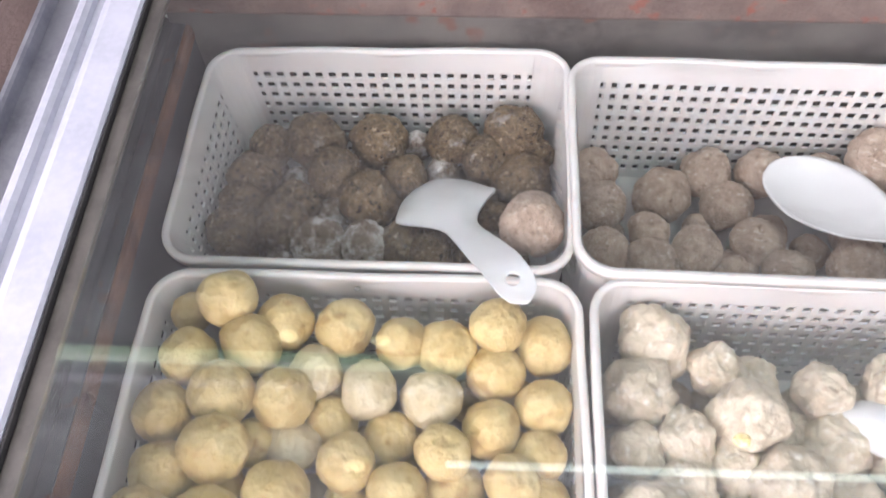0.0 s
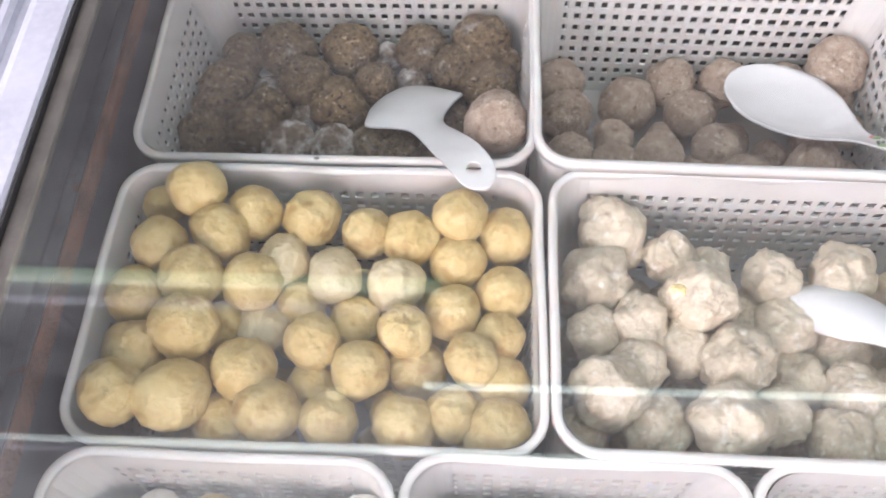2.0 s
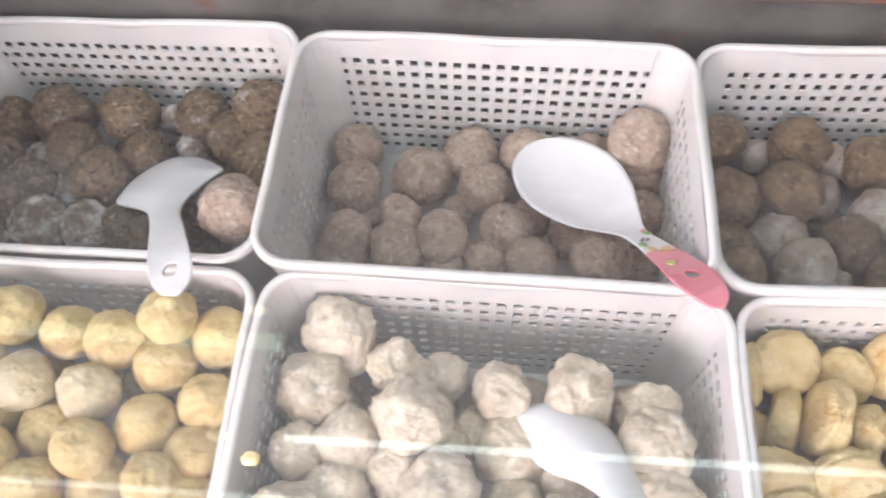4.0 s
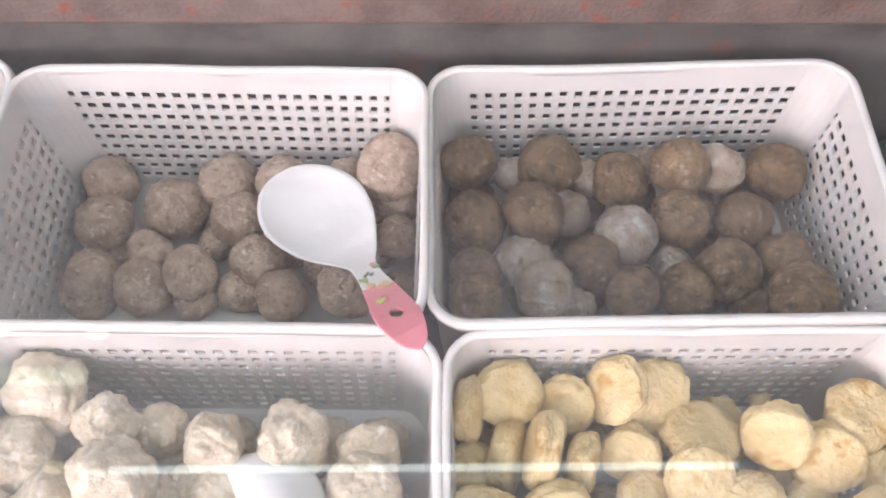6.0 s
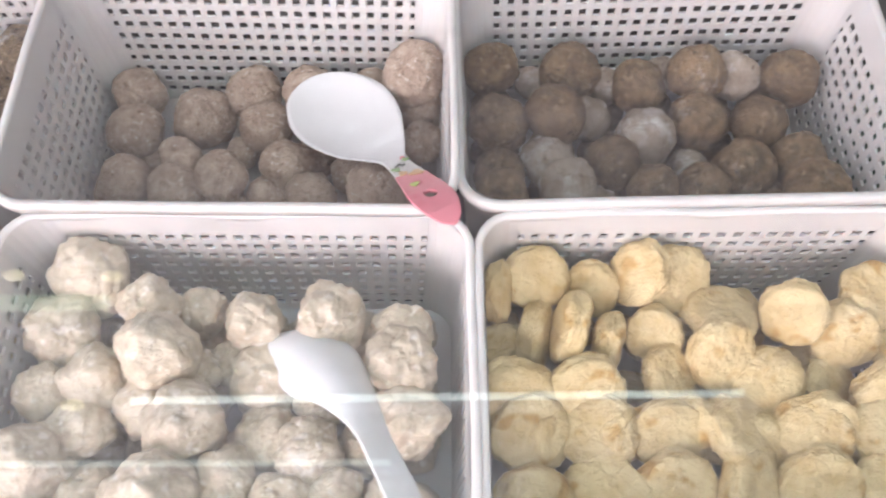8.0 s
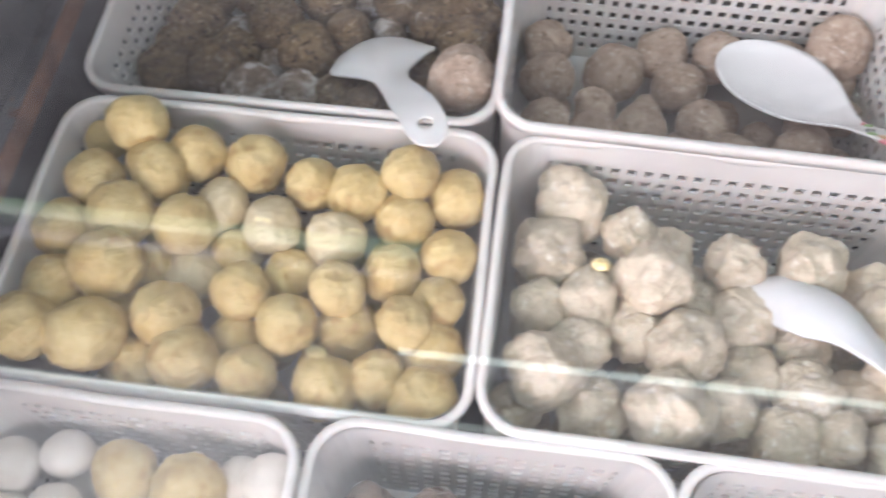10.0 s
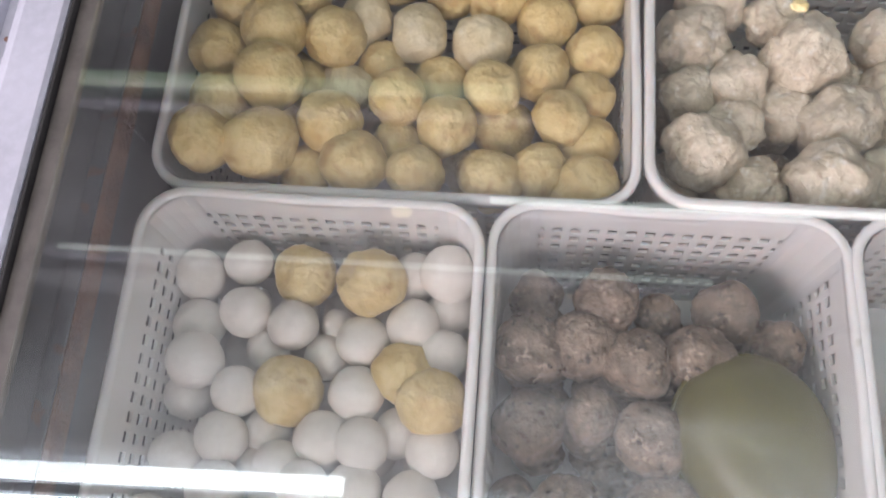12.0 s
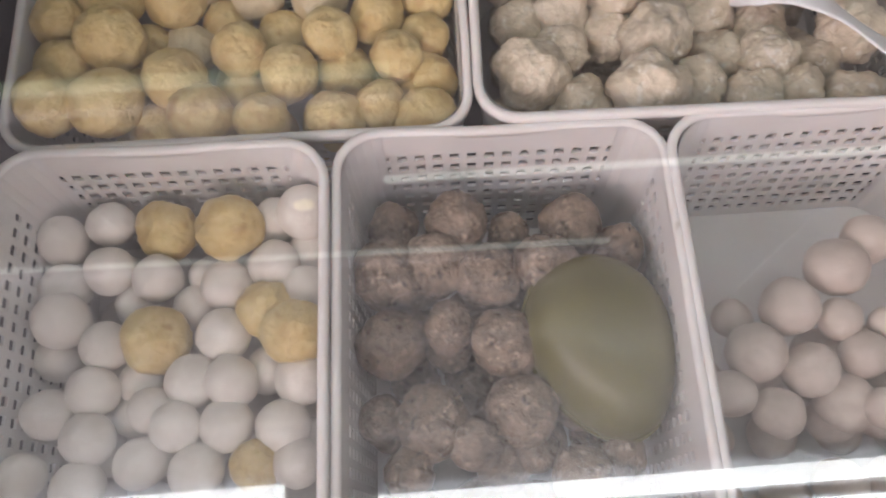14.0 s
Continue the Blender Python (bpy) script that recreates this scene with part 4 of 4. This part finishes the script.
part("blade", spoon_mesh("blade", [(-0.035, 0.206, 0.747), (-0.052, 0.239, 0.739), (-0.080, 0.289, 0.701), (-0.101, 0.342, 0.665), (-0.113, 0.378, 0.648)], (0.1, -0.35, 0.9),
     [(0, 0.002), (0.03, 0.0105), (0.10, 0.0150), (0.3, 0.0145), (0.50, 0.0125), (0.60, 0.0165), (0.70, 0.031), (0.775, 0.0450), (0.82, 0.0425), (0.90, 0.033), (0.97, 0.018), (1.0, 0.004)],
     [(0, 0), (0.5, -0.003), (0.75, -0.010), (0.9, -0.008), (1, 0)], CLOUDY, 0.003, (0.105, 0.0062, 0.0055), 260, 48), CLOUDY, ladle)

spoon = thing("serving_spoon", "white melamine spoon with a pink printed handle, lying across meatballs", "spoon")
PINK_SPINE = [(0.321, 0.221, 0.741), (0.308, 0.241, 0.738), (0.291, 0.275, 0.711), (0.268, 0.319, 0.672), (0.198, 0.413, 0.643)]
PINK_W = [(0, 0.002), (0.02, 0.0080), (0.07, 0.0130), (0.14, 0.0155), (0.24, 0.0130), (0.38, 0.0098), (0.46, 0.0115), (0.54, 0.0215), (0.64, 0.0355), (0.74, 0.0430), (0.82, 0.0430), (0.90, 0.0360), (0.95, 0.0275), (0.985, 0.0150), (1, 0.003)]
PINK_D = [(0, 0), (0.46, 0.001), (0.62, 0.008), (0.76, 0.013), (0.9, 0.009), (1, 0)]
UP = (0.25, -0.25, 0.95)
part("bowl", spoon_mesh("bowl", PINK_SPINE, UP, PINK_W, PINK_D, MELAMINE, 0.0028, None, 90, 18, (0.29, 1.0)), MELAMINE, spoon, "glossy white bowl and neck")
part("handle", spoon_mesh("handle", PINK_SPINE, UP, PINK_W, PINK_D, PINK, 0.0030, (0.135, 0.0055, 0.0048), 130, 48, (0.0, 0.289)), PINK, spoon, "pink handle with a hole")


def motif(u, v, w, h, mat, label, turn=0.0):
    """A small printed mark on the spoon's handle."""
    pts = [Vector(p) for p in PINK_SPINE]
    seg = [(b - a).length for a, b in zip(pts, pts[1:])]
    d = u * sum(seg)
    for k, s in enumerate(seg):
        if d <= s:
            break
        d -= s
    c = pts[k].lerp(pts[k + 1], d / s)
    ax = (pts[k + 1] - pts[k]).normalized()
    side = ax.cross(Vector(UP)).normalized()
    nrm = side.cross(ax)
    bm = bmesh.new()
    ring_ = []
    for i in range(14):
        a = 2 * math.pi * i / 14
        r = 1 + 0.25 * math.sin(3 * a + u * 40)
        x, y = w * r * math.cos(a), h * r * math.sin(a)
        x, y = x * math.cos(turn) - y * math.sin(turn), x * math.sin(turn) + y * math.cos(turn)
        ring_.append(bm.verts.new(c + side * (v + x) + ax * y + nrm * 0.0009))
    low = [bm.verts.new(p.co - nrm * 0.0014) for p in ring_]
    bm.faces.new(ring_)
    for i in range(14):
        j = (i + 1) % 14
        bm.faces.new((ring_[i], low[i], low[j], ring_[j]))
    bmesh.ops.recalc_face_normals(bm, faces=bm.faces[:])
    part("print_mark", bm, mat, spoon, label, smooth=False)


motif(0.285, 0.004, 0.0055, 0.0040, ORANGE, "orange printed flower", 0.4)
motif(0.300, -0.005, 0.0042, 0.0030, ORANGE, "orange printed flower", 1.2)
motif(0.340, -0.0065, 0.0030, 0.0036, LEAF, "green printed leaf", 0.5)
motif(0.415, 0.0075, 0.0022, 0.0030, LEAF, "green printed leaf", 0.9)
motif(0.435, 0.0070, 0.0018, 0.0022, PINK, "pink printed dot")
motif(0.205, -0.0045, 0.0036, 0.0026, LIME, "lime printed leaf", 0.6)
motif(0.368, -0.0035, 0.0022, 0.0011, INK, "dark printed bar", 0.7)
motif(0.368, 0.0010, 0.0022, 0.0011, INK, "dark printed bar", 0.7)
motif(0.380, -0.0012, 0.0020, 0.0009, INK, "dark printed bar", 0.7)

soup_spoon = thing("soup_spoon", "white plastic spoon lying upside down on pale dumplings", "spoon")
part("bowl", spoon_mesh("bowl", [(0.303, 0.015, 0.739), (0.293, 0.043, 0.732), (0.279, 0.070, 0.726), (0.265, 0.098, 0.715), (0.245, 0.125, 0.703), (0.220, 0.146, 0.689), (0.187, 0.162, 0.674)], (0.56, -0.30, 0.77),
     [(0, 0.003), (0.02, 0.0080), (0.10, 0.0105), (0.40, 0.0110), (0.48, 0.0135), (0.60, 0.0205), (0.70, 0.0265), (0.80, 0.0245), (0.88, 0.0180), (0.94, 0.0115), (0.98, 0.0060), (1, 0.0015)],
     [(0, -0.001), (0.42, -0.002), (0.72, -0.014), (0.9, -0.009), (1, 0)], CLOUDY, 0.0026, None, 90, 16), CLOUDY, soup_spoon)

# upturned olive scoop: an egg-shaped shell with a wall and a lip
scoop = thing("scoop", "olive green translucent plastic bowl scoop lying upside down", "scoop")
bm = bmesh.new()
shell = {}
for k, s in ((0, 1.0), (1, 0.955)):
    for i in range(17):
        a = (math.pi / 2) * i / 16
        for j in range(48):
            b = 2 * math.pi * j / 48
            egg = 1 - 0.16 * math.sin(b)
            shell[k, i, j] = bm.verts.new((0.0475 * s * math.cos(a) ** 0.8 * math.cos(b) * (1 + 0.16 * math.sin(b)), 0.062 * s * math.cos(a) ** 0.8 * math.sin(b), 0.040 * s * math.sin(a)) if i < 16 else (0, 0, 0.040 * s))
for i in range(16):
    for j in range(48):
        j2 = (j + 1) % 48
        bm.faces.new((shell[0, i, j], shell[0, i, j2], shell[0, i + 1, j2], shell[0, i + 1, j]))
        bm.faces.new((shell[1, i, j], shell[1, i + 1, j], shell[1, i + 1, j2], shell[1, i, j2]))
for j in range(48):
    j2 = (j + 1) % 48
    bm.faces.new((shell[0, 0, j], shell[1, 0, j], shell[1, 0, j2], shell[0, 0, j2]))
bmesh.ops.remove_doubles(bm, verts=bm.verts[:], dist=1e-5)
bmesh.ops.recalc_face_normals(bm, faces=bm.faces[:])
part("bowl", bm, OLIVE, scoop)
bm = bmesh.new()
lip = []
for j in range(48):
    b = 2 * math.pi * j / 48
    c = Vector((0.0475 * math.cos(b) * (1 + 0.16 * math.sin(b)), 0.062 * math.sin(b), 0.0))
    o = c.normalized()
    lip.append([bm.verts.new(c + o * 0.0022 * math.cos(a) + Vector((0, 0, 0.0018 * math.sin(a)))) for a in (0, 1.05, 2.09, 3.14, 4.19, 5.24)])
for j in range(48):
    a, b = lip[j], lip[(j + 1) % 48]
    for k in range(6):
        k2 = (k + 1) % 6
        bm.faces.new((a[k], b[k], b[k2], a[k2]))
bmesh.ops.recalc_face_normals(bm, faces=bm.faces[:])
part("lip", bm, OLIVE, scoop)
scoop.location = (0.085, -0.119, 0.669)
scoop.rotation_euler = (radians(6), radians(5), radians(17))
